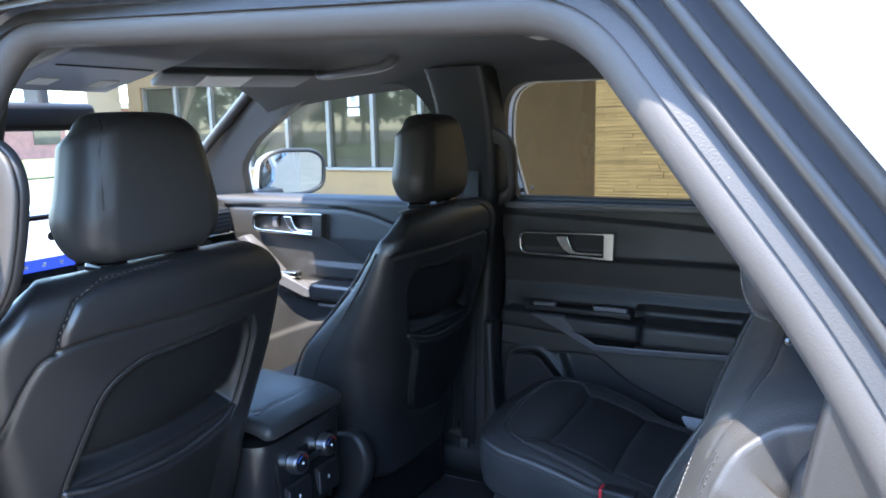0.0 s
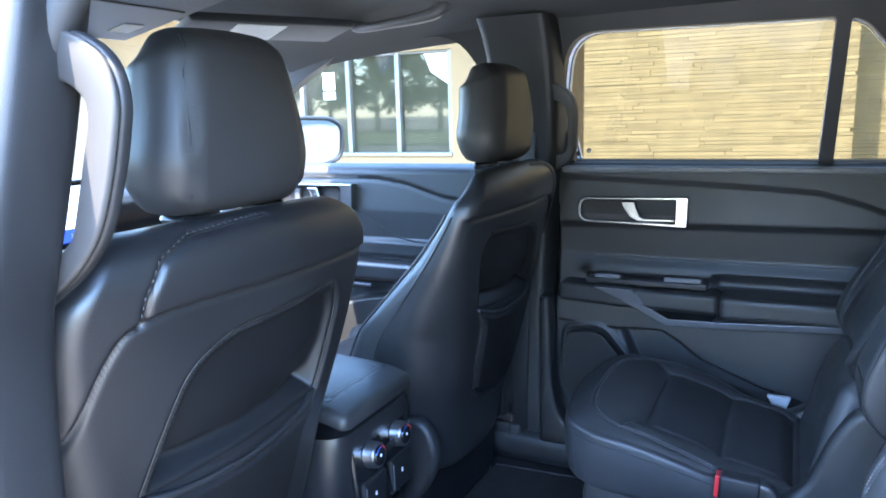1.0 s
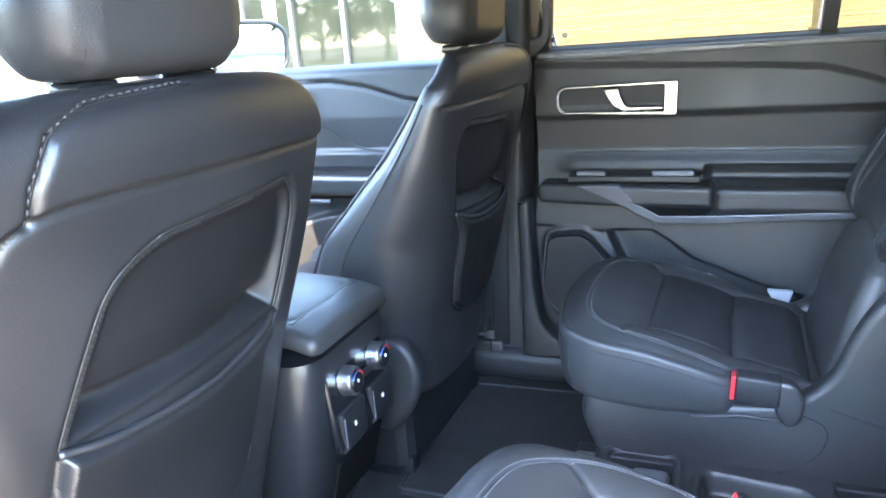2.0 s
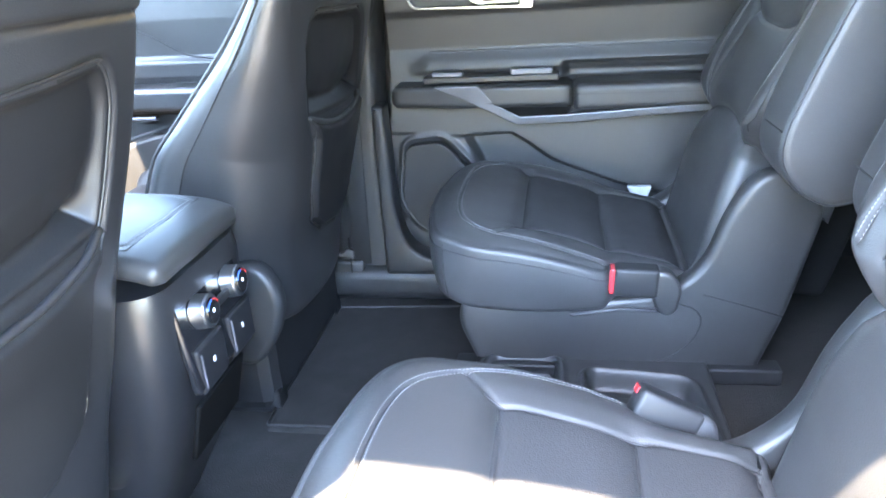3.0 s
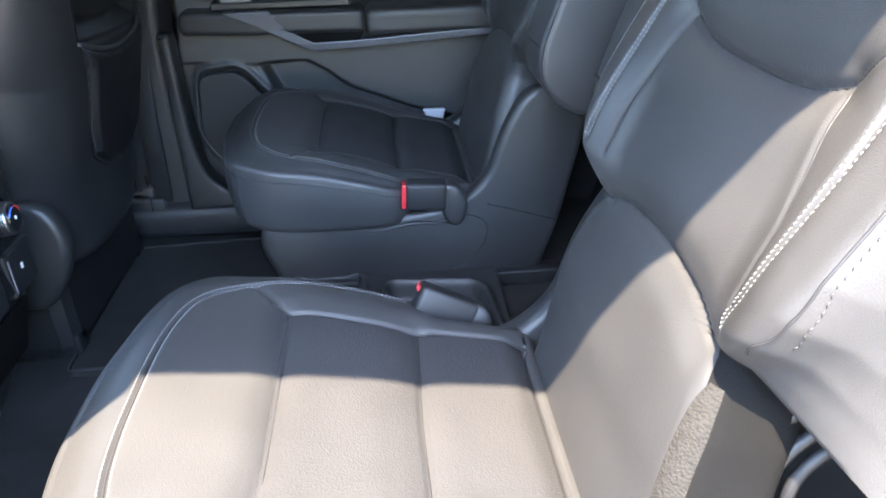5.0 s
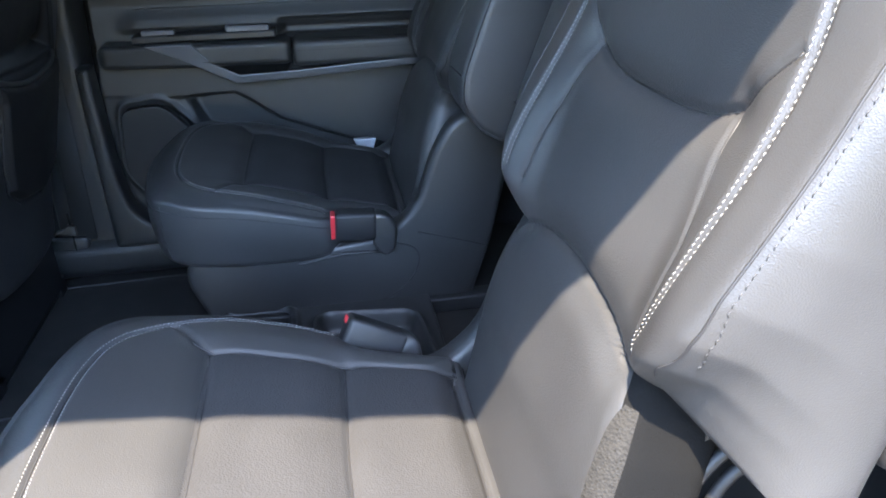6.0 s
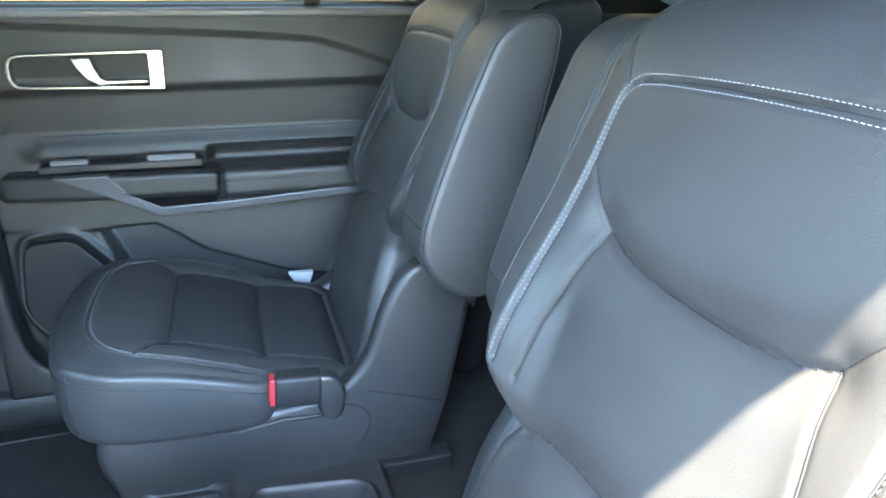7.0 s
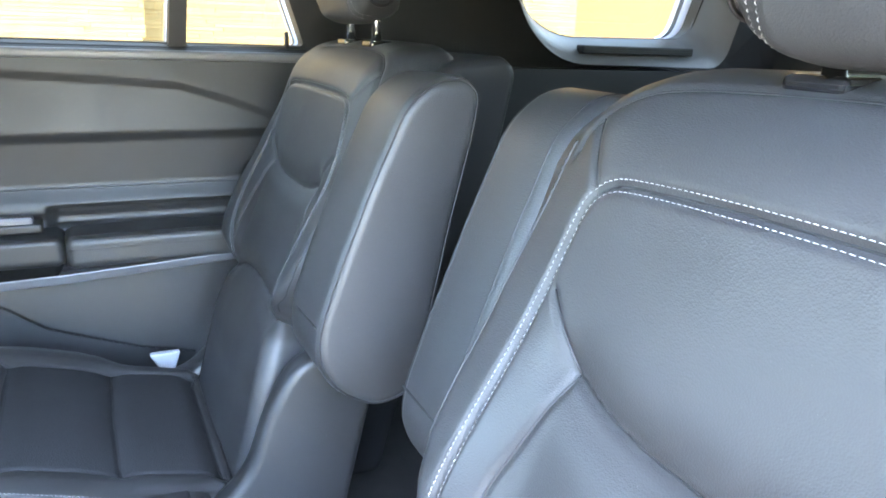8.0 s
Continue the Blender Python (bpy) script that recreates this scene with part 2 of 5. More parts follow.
def glide(points, count):
    """A smooth curve through points (any dimension), evenly stepped."""
    p = np.array(points, float)
    q = np.vstack([2 * p[0] - p[1], p, 2 * p[-1] - p[-2]])
    out = []
    for i in range(1, len(q) - 2):
        for s in np.linspace(0, 1, 24, endpoint=False):
            a, b, c, d = q[i - 1], q[i], q[i + 1], q[i + 2]
            out.append(0.5 * (2 * b + (c - a) * s + (2 * a - 5 * b + 4 * c - d) * s * s + (3 * b - a - 3 * c + d) * s ** 3))
    out = np.array(out + [p[-1]])
    run = np.r_[0, np.cumsum(np.linalg.norm(np.diff(out, axis=0), axis=1))]
    at = np.linspace(0, run[-1], count)
    return np.stack([np.interp(at, run, out[:, k]) for k in range(p.shape[1])], 1)


def away_from(px, pz, line):
    """Distance of points from an open line of (x, z) points."""
    best = np.full(np.shape(px), 1e9)
    for (ax, az), (bx, bz) in zip(line[:-1], line[1:]):
        dx, dz = bx - ax, bz - az
        s = np.clip(((px - ax) * dx + (pz - az) * dz) / (dx * dx + dz * dz + 1e-12), 0, 1)
        best = np.minimum(best, np.hypot(px - ax - s * dx, pz - az - s * dz))
    return best


def inside(px, pz, loop):
    """Signed distance to a closed outline, positive inside."""
    hit = np.zeros(np.shape(px), bool)
    n = len(loop)
    for i in range(n):
        (ax, az), (bx, bz) = loop[i], loop[(i + 1) % n]
        cross = ((az > pz) != (bz > pz)) & (px < (bx - ax) * (pz - az) / (bz - az + 1e-15) + ax)
        hit ^= cross
    d = away_from(px, pz, list(loop) + [loop[0]])
    return np.where(hit, d, -d)


def step(a, b, v):
    s = np.clip((v - a) / (b - a), 0, 1)
    return s * s * (3 - 2 * s)


class Pad:
    """A padded body: rounded sections along a spine in the x-z plane, with seams pressed into its face.
    spine: (x, z) points of the face's middle line; the face looks to the left of its run. widths, thick: (share of the run, metres)."""

    def __init__(self, spine, middle, widths, thick, front=0.03, back=0.02, ends=(0.03, 0.03), crown=0.0, relief=None,
                 rows=90, across=60, around=8, depth=8, tuck=None, ease=0.0, sag=0.0):
        self.line = glide(spine, rows)
        self.run = np.r_[0, np.cumsum(np.linalg.norm(np.diff(self.line, axis=0), axis=1))]
        self.total = self.run[-1]
        tang = np.gradient(self.line, axis=0)
        tang /= np.linalg.norm(tang, axis=1)[:, None]
        self.tang, self.face = tang, np.stack([-tang[:, 1], tang[:, 0]], 1)
        self.middle, self.front, self.back, self.crown, self.relief = middle, front, back, crown, relief
        share = self.run / self.total
        self.w = np.interp(share, *zip(*widths))
        self.t = np.interp(share, *zip(*thick))
        self.tuck, self.sag = tuck or 1.0, sag
        if ease:
            reach = max(1, int(ease * rows))
            soften = lambda v: np.convolve(np.pad(v, reach, mode="edge"), np.hanning(2 * reach + 3)[1:-1] / np.hanning(2 * reach + 3).sum(), "valid")
            self.w, self.t = soften(self.w), soften(self.t)
        # ends are rounded off
        self.inset = np.zeros(rows)
        for radius, gone in ((ends[0], self.run), (ends[1], self.total - self.run)):
            q = np.clip(1 - gone / max(radius, 1e-6), 0, 1)
            self.inset += radius * (1 - np.sqrt(np.clip(1 - q * q, 0, 1)))
        self.bend = np.minimum(np.minimum(front, 0.9 * (self.w - self.inset * self.tuck)), np.maximum(0.004, 0.55 * (self.t - 1.6 * self.inset)))
        self.rows, self.across, self.around, self.depth = rows, across, around, depth

    def level(self, y, run):
        """How far the face stands out at y from the middle and run along the spine."""
        y, run = np.asarray(y, float), np.asarray(run, float)
        w = np.interp(run, self.run, self.w - self.inset * self.tuck)
        inset = np.interp(run, self.run, self.inset)
        r = np.interp(run, self.run, self.bend)
        over = np.clip((np.abs(y) - (w - r)) / r, 0, 1)
        d = -inset - r * (1 - np.sqrt(1 - over ** 2)) + self.crown * (1 - (y / w) ** 2)
        if self.relief:
            d = d + self.relief(y, run) * (1 - over ** 4)
        return d

    def spot(self, y, run, lift=0.0):
        """The 3D place on the face."""
        d = self.level(y, run) + lift
        x = np.interp(run, self.run, self.line[:, 0]) + d * np.interp(run, self.run, self.face[:, 0])
        z = np.interp(run, self.run, self.line[:, 1]) + d * np.interp(run, self.run, self.face[:, 1])
        return np.stack([x, np.asarray(y) + self.middle + 0 * x, z], -1)

    def build(self, name, mat, parent=None, label="", side=1):
        verts, sizes = [], None
        for i in range(self.rows):
            w = self.w[i] - self.inset[i] * self.tuck
            t = self.t[i]
            r = self.bend[i]
            rb = min(self.back, w * 0.9, max(0.003, 0.4 * (t - 1.6 * self.inset[i])))
            bottom = -t + self.inset[i] * 0.6
            edge_y = np.linspace(-(w - r), w - r, self.across)
            arc = np.linspace(0, math.pi / 2, self.around + 1)[1:]
            right = (w - r) + r * np.sin(arc)
            ys = np.r_[-right[::-1], edge_y, right]
            ds = self.level(ys, np.full(len(ys), self.run[i]))
            lo = min(ds[0], ds[-1])
            low = min(bottom, lo - 0.004)
            side_d = np.linspace(lo, low + rb, self.depth + 1)[1:]
            arcb = np.linspace(0, math.pi / 2, 5)[1:]
            yb = (w - rb) + rb * np.cos(arcb)
            db = low + rb - rb * np.sin(arcb)
            back_y = np.linspace(w - rb, -(w - rb), 7)[1:-1]
            y = np.r_[ys, np.full(len(side_d), w), yb, back_y, -yb[::-1], np.full(len(side_d), -w)]
            d = np.r_[ds, side_d, db, np.full(5, low), db[::-1], side_d[::-1]]
            sizes = self.sizes = len(y)
            # the sides of the upper wings hang lower and fuller towards the back
            hang = self.sag * (self.t[i] > 0.1) * (1 - step(0.36, 0.60, self.run[i] / self.total))
            full = max(0.0, self.w.max() - w) * (hang > 0)
            for a, b in zip(y, d):
                drop = hang * max(0.0, -b - 0.02)
                if full and abs(a) > 0.6 * w:
                    a += math.copysign(full * step(0.0, 0.115, -b), a)
                verts.append((self.line[i, 0] + b * self.face[i, 0] - drop * self.tang[i, 0], a + self.middle, self.line[i, 1] + b * self.face[i, 1] - drop * self.tang[i, 1]))
        faces = []
        for i in range(self.rows - 1):
            for k in range(sizes):
                l = (k + 1) % sizes
                faces.append((i * sizes + k, i * sizes + l, (i + 1) * sizes + l, (i + 1) * sizes + k))
        faces.append(tuple(range(sizes))[::-1])
        faces.append(tuple(range((self.rows - 1) * sizes, self.rows * sizes)))
        self.ob = solid(name, verts, faces, mat, parent, label, True, side)
        return self.ob

    def crease(self, lines, parent, side=1, thick=0.0009, name="seam"):
        """The dark sunk line of each seam, joined into one part."""
        verts, faces = [], []
        for line in lines:
            p = glide(line, max(12, int(len(line) * 3)))
            v, f = tube(self.spot(p[:, 0], p[:, 1], 0.0002), thick, ring=5)
            faces += [tuple(i + len(verts) for i in q) for q in f]
            verts += v
        return solid(name, verts, faces, DARK_THREAD, parent, "sunk dark seam", True, side)

    def stitch(self, lines, parent, mat=None, side=1, length=0.0030, gap=0.0015, thick=0.00023, name="stitching", lift=0.0007):
        """Thread stitches along (y, run) lines, joined into one part."""
        verts, faces = [], []
        for line in lines:
            pts = np.array(line, float)
            run = np.r_[0, np.cumsum(np.linalg.norm(np.diff(pts, axis=0), axis=1))]
            for s in np.arange(0, run[-1] - length, length + gap):
                at = np.array([s, s + length * 0.5, s + length])
                y, r = np.interp(at, run, pts[:, 0]), np.interp(at, run, pts[:, 1])
                spots = self.spot(y, r, np.array([-0.0003, lift, -0.0003]))
                v, f = tube(spots, [thick * 0.7, thick, thick * 0.7], ring=5)
                faces += [tuple(i + len(verts) for i in q) for q in f]
                verts += v
        return solid(name, verts, faces, mat or THREAD, parent, "white contrast stitching" if mat is None else "raised edge stitching", True, side, "stuff")


class Cushion(Pad):
    """A seat cushion over a plan outline: a domed, quilted top, a rounded edge and a nearly upright wall.
    Lines on it are given in (y from the middle, x)."""

    def __init__(self, half, middle, top, bottom, relief, rings=120, edge=0.010):
        right = glide(half, 150)
        rear = np.stack([np.full(40, right[-1, 0]), np.linspace(right[-1, 1], -right[-1, 1], 42)[1:-1]], 1)
        self.loop = np.vstack([right, rear, (right * (1, -1))[::-1][:-1]])
        self.middle, self.relief, self.edge, self.rings = middle, relief, edge, rings
        self.top, self.bottom = glide(top, 200), glide(bottom, 100)
        self.ring_in = np.array(grown([tuple(p) for p in self.loop], -edge))

    def level(self, y, x):
        y, x = np.asarray(y, float), np.asarray(x, float)
        d = inside(x, y, [tuple(p) for p in self.loop[::3]])
        fall = 0.015 * np.clip(1 - d / 0.05, 0, 1) ** 2
        return np.interp(x, self.top[:, 0], self.top[:, 1]) + 0.006 * (1 - (y / 0.245) ** 2) - fall + self.relief(y, x) * step(0.0, 0.02, d)

    def spot(self, y, x, lift=0.0):
        y, x = np.asarray(y, float), np.asarray(x, float)
        return np.stack([x, y + self.middle, self.level(y, x) + lift], -1)

    def wall(self, share):
        """The wall's loop at a share of its height, 0 under the rounded edge, 1 at the bottom."""
        low = np.interp(self.loop[:, 0], self.bottom[:, 0], self.bottom[:, 1])
        high = self.level(self.ring_in[:, 1], self.ring_in[:, 0]) - self.edge
        out = np.array(grown([tuple(p) for p in self.loop], 0.003 * math.sin(math.pi * share) - 0.005 * share ** 2))
        return np.stack([out[:, 0], out[:, 1] + self.middle, high + (low - high) * share], 1)

    def build(self, name, mat, parent=None, label="", side=1):
        core = np.stack([np.clip(self.ring_in[:, 0], -0.20, 0.10), 0 * self.ring_in[:, 1]], 1)
        layers = []
        for f in np.linspace(1, 0, self.rings + 1):
            p = self.ring_in + (core - self.ring_in) * f
            layers.append(self.spot(p[:, 1], p[:, 0]))
        rim = self.level(self.ring_in[:, 1], self.ring_in[:, 0])
        for a in np.linspace(0, math.pi / 2, 6)[1:]:
            p = np.array(grown([tuple(q) for q in self.loop], -self.edge * (1 - math.sin(a))))
            layers.append(np.stack([p[:, 0], p[:, 1] + self.middle, rim - self.edge * (1 - math.cos(a))], 1))
        layers += [self.wall(k) for k in np.linspace(0, 1, 15)[1:]]
        for by, drop in ((0.004, 0.006), (0.012, 0.009), (0.05, 0.010)):
            p = self.wall(1.0)
            q = np.array(grown([(a, b) for a, b in p[:, :2]], -by))
            layers.append(np.stack([q[:, 0], q[:, 1], p[:, 2] - drop], 1))
        n = len(self.loop)
        verts = np.vstack(layers)
        faces = [(i * n + k, (i + 1) * n + k, (i + 1) * n + (k + 1) % n, i * n + (k + 1) % n) for i in range(len(layers) - 1) for k in range(n)]
        faces.append(tuple(range((len(layers) - 1) * n, len(layers) * n))[::-1])
        turn = self.loop[:, 0] * np.roll(self.loop[:, 1], -1) - np.roll(self.loop[:, 0], -1) * self.loop[:, 1]
        if turn.sum() < 0:
            faces = [f[::-1] for f in faces]
        self.ob = solid(name, verts, faces, mat, parent, label, True, side)
        return self.ob


def seams(lines, depth=0.006, width=0.005):
    """The press of seam lines, given in (y, run)."""
    def press(y, run):
        out = np.zeros(np.broadcast(y, run).shape)
        for line in lines:
            out = np.maximum(out, np.exp(-(away_from(y, run, line) / width) ** 2))
        return -depth * out
    return press


def offset(line, by):
    p = np.array(line, float)
    t = np.gradient(p, axis=0)
    t /= np.linalg.norm(t, axis=1)[:, None] + 1e-9
    return p + by * np.stack([-t[:, 1], t[:, 0]], 1)


def relief_sheet(name, xs, zs, height, mat, parent=None, label="", keep=None, side=1, thick=0.0):
    """A wall-like sheet over an x-z grid whose y is height(x, z); keep: the outline that stays."""
    gx, gz = np.meshgrid(xs, zs, indexing="ij")
    gy = height(gx, gz)
    nz = len(zs)
    verts = np.stack([gx, gy, gz], -1).reshape(-1, 3)
    cx, cz = (gx[:-1, :-1] + gx[1:, 1:]) / 2, (gz[:-1, :-1] + gz[1:, 1:]) / 2
    ok = inside(cx, cz, keep) > 0 if keep is not None else np.ones(cx.shape, bool)
    faces = []
    for i, j in zip(*np.nonzero(ok)):
        a = i * nz + j
        faces.append((a, a + nz, a + nz + 1, a + 1))
    used = sorted({k for f in faces for k in f})
    index = {k: n for n, k in enumerate(used)}
    return solid(name, verts[used], [tuple(index[k] for k in f) for f in faces], mat, parent, label, True, side)


def dial(centre, axis, radius, height, ring=24, bevel=0.15):
    """A round knob with a rounded rim, standing on centre along axis."""
    bm = bmesh.new()
    bmesh.ops.create_cone(bm, cap_ends=True, segments=ring, radius1=radius, radius2=radius * 0.94, depth=height)
    rims = [e for e in bm.edges if e.calc_length() < radius * 0.6 and abs(e.verts[0].co.z - e.verts[1].co.z) < 1e-6]
    bmesh.ops.bevel(bm, geom=rims, offset=radius * bevel, segments=2, affect="EDGES")
    turn = Vector((0, 0, 1)).rotation_difference(Vector(axis)).to_matrix().to_4x4()
    bm.transform(Matrix.Translation(Vector(centre) + Vector(axis).normalized() * height / 2) @ turn)
    return bm


# ---- the shell of the car ----
def lean(x, z):
    """How far the side leans in above the belt."""
    return -0.30 * max(0.0, z - 0.68)


REAR_WINDOW = rounded([(-0.425, 0.682), (-0.45, 0.84), (-0.42, 1.008), (0.165, 1.0), (0.150, 0.684)], [0.012, 0.05, 0.10, 0.01, 0.006])
QUARTER_LIGHT = rounded([(0.180, 0.685), (0.193, 0.998), (0.225, 0.985), (0.315, 0.88), (0.395, 0.69)], [0.006, 0.012, 0.03, 0.03, 0.012])
FRONT_WINDOW = rounded([(-1.465, 0.660), (-1.455, 0.772), (-1.37, 0.855), (-1.21, 0.942), (-1.02, 1.024), (-0.715, 1.020), (-0.645, 0.905), (-0.615, 0.665)], [0.01, 0.03, 0.05, 0.05, 0.06, 0.07, 0.05, 0.01])
THIRD_WINDOW = rounded([(0.79, 1.0), (0.83, 0.80), (0.95, 0.727), (1.345, 0.733), (1.36, 1.0)], [0.02, 0.10, 0.10, 0.04, 0.02])
OPENING = rounded([(-0.54, -0.12), (-0.53, 0.40), (-0.495, 0.80), (-0.40, 1.005), (0.228, 0.972), (0.43, 0.722), (0.53, 0.46), (0.42, 0.16), (0.20, -0.12)],
                  [0.06, 0.2, 0.2, 0.06, 0.05, 0.12, 0.12, 0.12, 0.08], 8)


def grown(loop, by):
    """A closed outline grown outwards."""
    pts = np.array(loop)
    t = np.roll(pts, -1, 0) - np.roll(pts, 1, 0)
    t /= np.linalg.norm(t, axis=1)[:, None] + 1e-9
    turn = 1 if np.sum(pts[:, 0] * np.roll(pts[:, 1], -1) - np.roll(pts[:, 0], -1) * pts[:, 1]) > 0 else -1
    return [tuple(p) for p in pts + turn * by * np.stack([t[:, 1], -t[:, 0]], 1)]


car_body = thing("car_body", "white sport utility vehicle body with black interior trim", "car")

# side skins, pillar trims
side_outline = [(-1.95, -0.42), (1.72, -0.42), (1.72, 0.70), (1.60, 1.10), (-1.20, 1.085), (-1.70, 0.745), (-1.95, 0.62)]
part("side_panel", plate(side_outline, 0.86, 0.875, [grown(FRONT_WINDOW, 0.045), REAR_WINDOW, QUARTER_LIGHT, THIRD_WINDOW], bend=lean), PAINT, car_body, "white painted outer side panel")
part("side_panel", plate(side_outline, -0.875, -0.855, [FRONT_WINDOW, grown(OPENING, 0.070), THIRD_WINDOW], bevel=0.004, bend=lambda x, z: -lean(x, z)), PAINT, car_body, "white painted side panel with the open rear doorway")
trim_outline = [(-1.68, 0.655), (1.66, 0.60), (1.60, 1.07), (-1.20, 1.085), (-1.285, 1.048), (-1.735, 0.735)]
greenhouse = part("pillar_trim", plate(trim_outline, 0.785, 0.82, [FRONT_WINDOW, REAR_WINDOW, QUARTER_LIGHT, THIRD_WINDOW], bend=lean), PLASTIC, car_body, "dark grey pillar trim round the far windows")
part("pillar_trim", plate([(-1.66, -0.14), (1.66, -0.14), (1.66, 0.60), (1.60, 1.07), (-1.20, 1.085), (-1.285, 1.048), (-1.735, 0.735)], -0.785, -0.755,
     [FRONT_WINDOW, grown(OPENING, 0.006), THIRD_WINDOW], bend=lambda x, z: -lean(x, z)), PLASTIC, car_body, "dark grey pillar trim round the doorway")


def opening_at(by, y):
    return [(x, y - lean(x, z), z) for x, z in grown(OPENING, by)]


def ruled(a, b):
    n = len(a)
    return a + b, [(i, (i + 1) % n, n + (i + 1) % n, n + i) for i in range(n)]


solid("door_jamb", *ruled(opening_at(0.006, -0.770), opening_at(0.070, -0.857)), JAMB, car_body, "dark glossy door jamb")
part("inner_pillar_trim", plate(rounded([(0.392, 0.800), (0.380, 0.728), (0.372, 0.680), (0.382, 0.645), (0.402, 0.58), (0.425, 0.48), (0.44, 0.30), (0.60, 0.30), (0.60, 0.80)], [0.01, 0.03, 0.012, 0.02, 0.04, 0.04, 0.02, 0.01, 0.01]), -0.742, -0.712, bevel=0.005, segments=3), PLASTIC, car_body, "smooth dark grey inner trim behind the doorway", True)
solid("door_seal", *tube(opening_at(0.0, -0.762), 0.018, True, 14), SEAL, car_body, "soft grey weatherstrip round the doorway")
for by, y, radius in ((0.026, -0.797, 0.0055), (0.046, -0.824, 0.0055), (0.067, -0.853, 0.008)):
    solid("outer_seal", *tube(opening_at(by, y), radius, True, 8), RUBBER, car_body, "black rubber door seal")

# panes
def face_cabin(pane):
    """Turns a single sheet of glass so that its front looks into the cabin."""
    face = pane.data.polygons[0]
    if face.normal.dot(Vector((0, 0, 0.6)) - face.center) < 0:
        pane.data.flip_normals()
    return pane


for name, loop, mat, label in (("window_pane", FRONT_WINDOW, DIMMED_GLASS, "front door glass tinted to dim the outside"), ("window_pane", REAR_WINDOW, TINTED_GLASS, "tinted rear door glass"),
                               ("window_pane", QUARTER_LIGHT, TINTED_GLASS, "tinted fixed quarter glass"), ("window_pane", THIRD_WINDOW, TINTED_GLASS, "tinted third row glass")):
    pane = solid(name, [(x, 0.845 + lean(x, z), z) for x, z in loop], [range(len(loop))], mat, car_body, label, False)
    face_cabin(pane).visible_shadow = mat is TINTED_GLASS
for loop, mat, label in ((FRONT_WINDOW, DIMMED_GLASS, "front door glass tinted to dim the outside"), (THIRD_WINDOW, TINTED_GLASS, "tinted third row glass")):
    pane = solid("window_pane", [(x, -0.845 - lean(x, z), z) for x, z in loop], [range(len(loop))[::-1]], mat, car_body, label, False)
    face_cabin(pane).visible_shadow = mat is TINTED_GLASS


def across_sheet(rows, mat, name, parent, label, y_half, sag, thick=0.02):
    """A sheet that runs along the car over (x, z) rows, arched over its width."""
    verts, faces, cols = [], [], 25
    for lift in (0, thick):
        for x, z in rows:
            for k in range(cols):
                s = -1 + 2 * k / (cols - 1)
                verts.append((x, s * y_half, z - sag * abs(s) ** 5 + lift))
    n = len(rows)
    for layer, flip in ((0, 1), (n * cols, -1)):
        for i in range(n - 1):
            for k in range(cols - 1):
                a = layer + i * cols + k
                faces.append((a, a + cols, a + cols + 1, a + 1)[::flip])
    return solid(name, verts, faces, mat, parent, label)


across_sheet([tuple(p) for p in glide([(-1.22, 1.115), (-0.6, 1.155), (0.2, 1.165), (1.0, 1.15), (1.62, 1.10)], 40)], PAINT, "roof", car_body, "white painted roof", 0.80, 0.075)
ceiling = across_sheet([tuple(p) for p in glide([(-1.27, 1.060), (-1.05, 1.095), (-0.6, 1.125), (0.2, 1.135), (1.0, 1.12), (1.60, 1.06)], 60)], HEADLINER, "ceiling", None, "", 0.715, 0.115, 0.008)
tagged(ceiling, "charcoal woven fabric headliner under the roof", "ceiling", kind="structure")
# rear end, windscreen, bulkhead
part("tailgate", box(1.66, 1.74, -0.82, 0.82, -0.4, 0.80, 0.02), PLASTIC, car_body, "dark tailgate trim")
pane = solid("rear_glass", [(1.70, -0.72, 0.78), (1.70, 0.72, 0.78), (1.60, 0.62, 1.10), (1.60, -0.62, 1.10)], [(0, 1, 2, 3)], TINTED_GLASS, car_body, "tinted tailgate glass", False)
face_cabin(pane)
pane = solid("windscreen", [(-1.90, -0.74, 0.62), (-1.90, 0.74, 0.62), (-1.25, 0.64, 1.07), (-1.25, -0.64, 1.07)], [(0, 1, 2, 3)], SCREEN_GLASS, car_body, "clear windscreen", False)
face_cabin(pane).visible_shadow = False
for s in (-1, 1):
    solid("a_pillar", *tube(glide([(-1.89, 0.745, 0.62), (-1.72, 0.735, 0.738), (-1.50, 0.700, 0.890), (-1.26, 0.665, 1.056)], 24), [0.018] * 24, ring=10), PLASTIC, car_body, "grey windscreen pillar", side=s)
part("inner_panel", box(-1.9, 1.65, 0.8525, 0.8575, -0.40, 0.655, 0.0), PLASTIC_DARK, car_body, "dark inner side panel")
part("bulkhead", box(-2.05, -2.0, -0.84, 0.84, -0.4, 0.62, 0.01), PLASTIC_DARK, car_body)
part("bonnet", box(-3.0, -1.96, -0.80, 0.80, 0.45, 0.60, 0.05), PAINT, car_body, "white painted bonnet")

floor = solid("floor", [(-2.0, -0.80, -0.15), (1.66, -0.80, -0.15), (1.66, 0.80, -0.15), (-2.0, 0.80, -0.15), (-2.0, -0.80, -0.2), (1.66, -0.80, -0.2), (1.66, 0.80, -0.2), (-2.0, 0.80, -0.2)],
              [(0, 1, 2, 3), (7, 6, 5, 4), (0, 4, 5, 1), (1, 5, 6, 2), (2, 6, 7, 3), (3, 7, 4, 0)], CARPET, smooth=False)
tagged(floor, "black carpeted cabin floor", "floor", kind="structure")
raised = part("floor", box(-0.21, 1.66, -0.74, 0.74, -0.149, -0.03, 0.012), CARPET)
tagged(raised, "raised black carpeted floor under the second row", "floor", kind="structure")
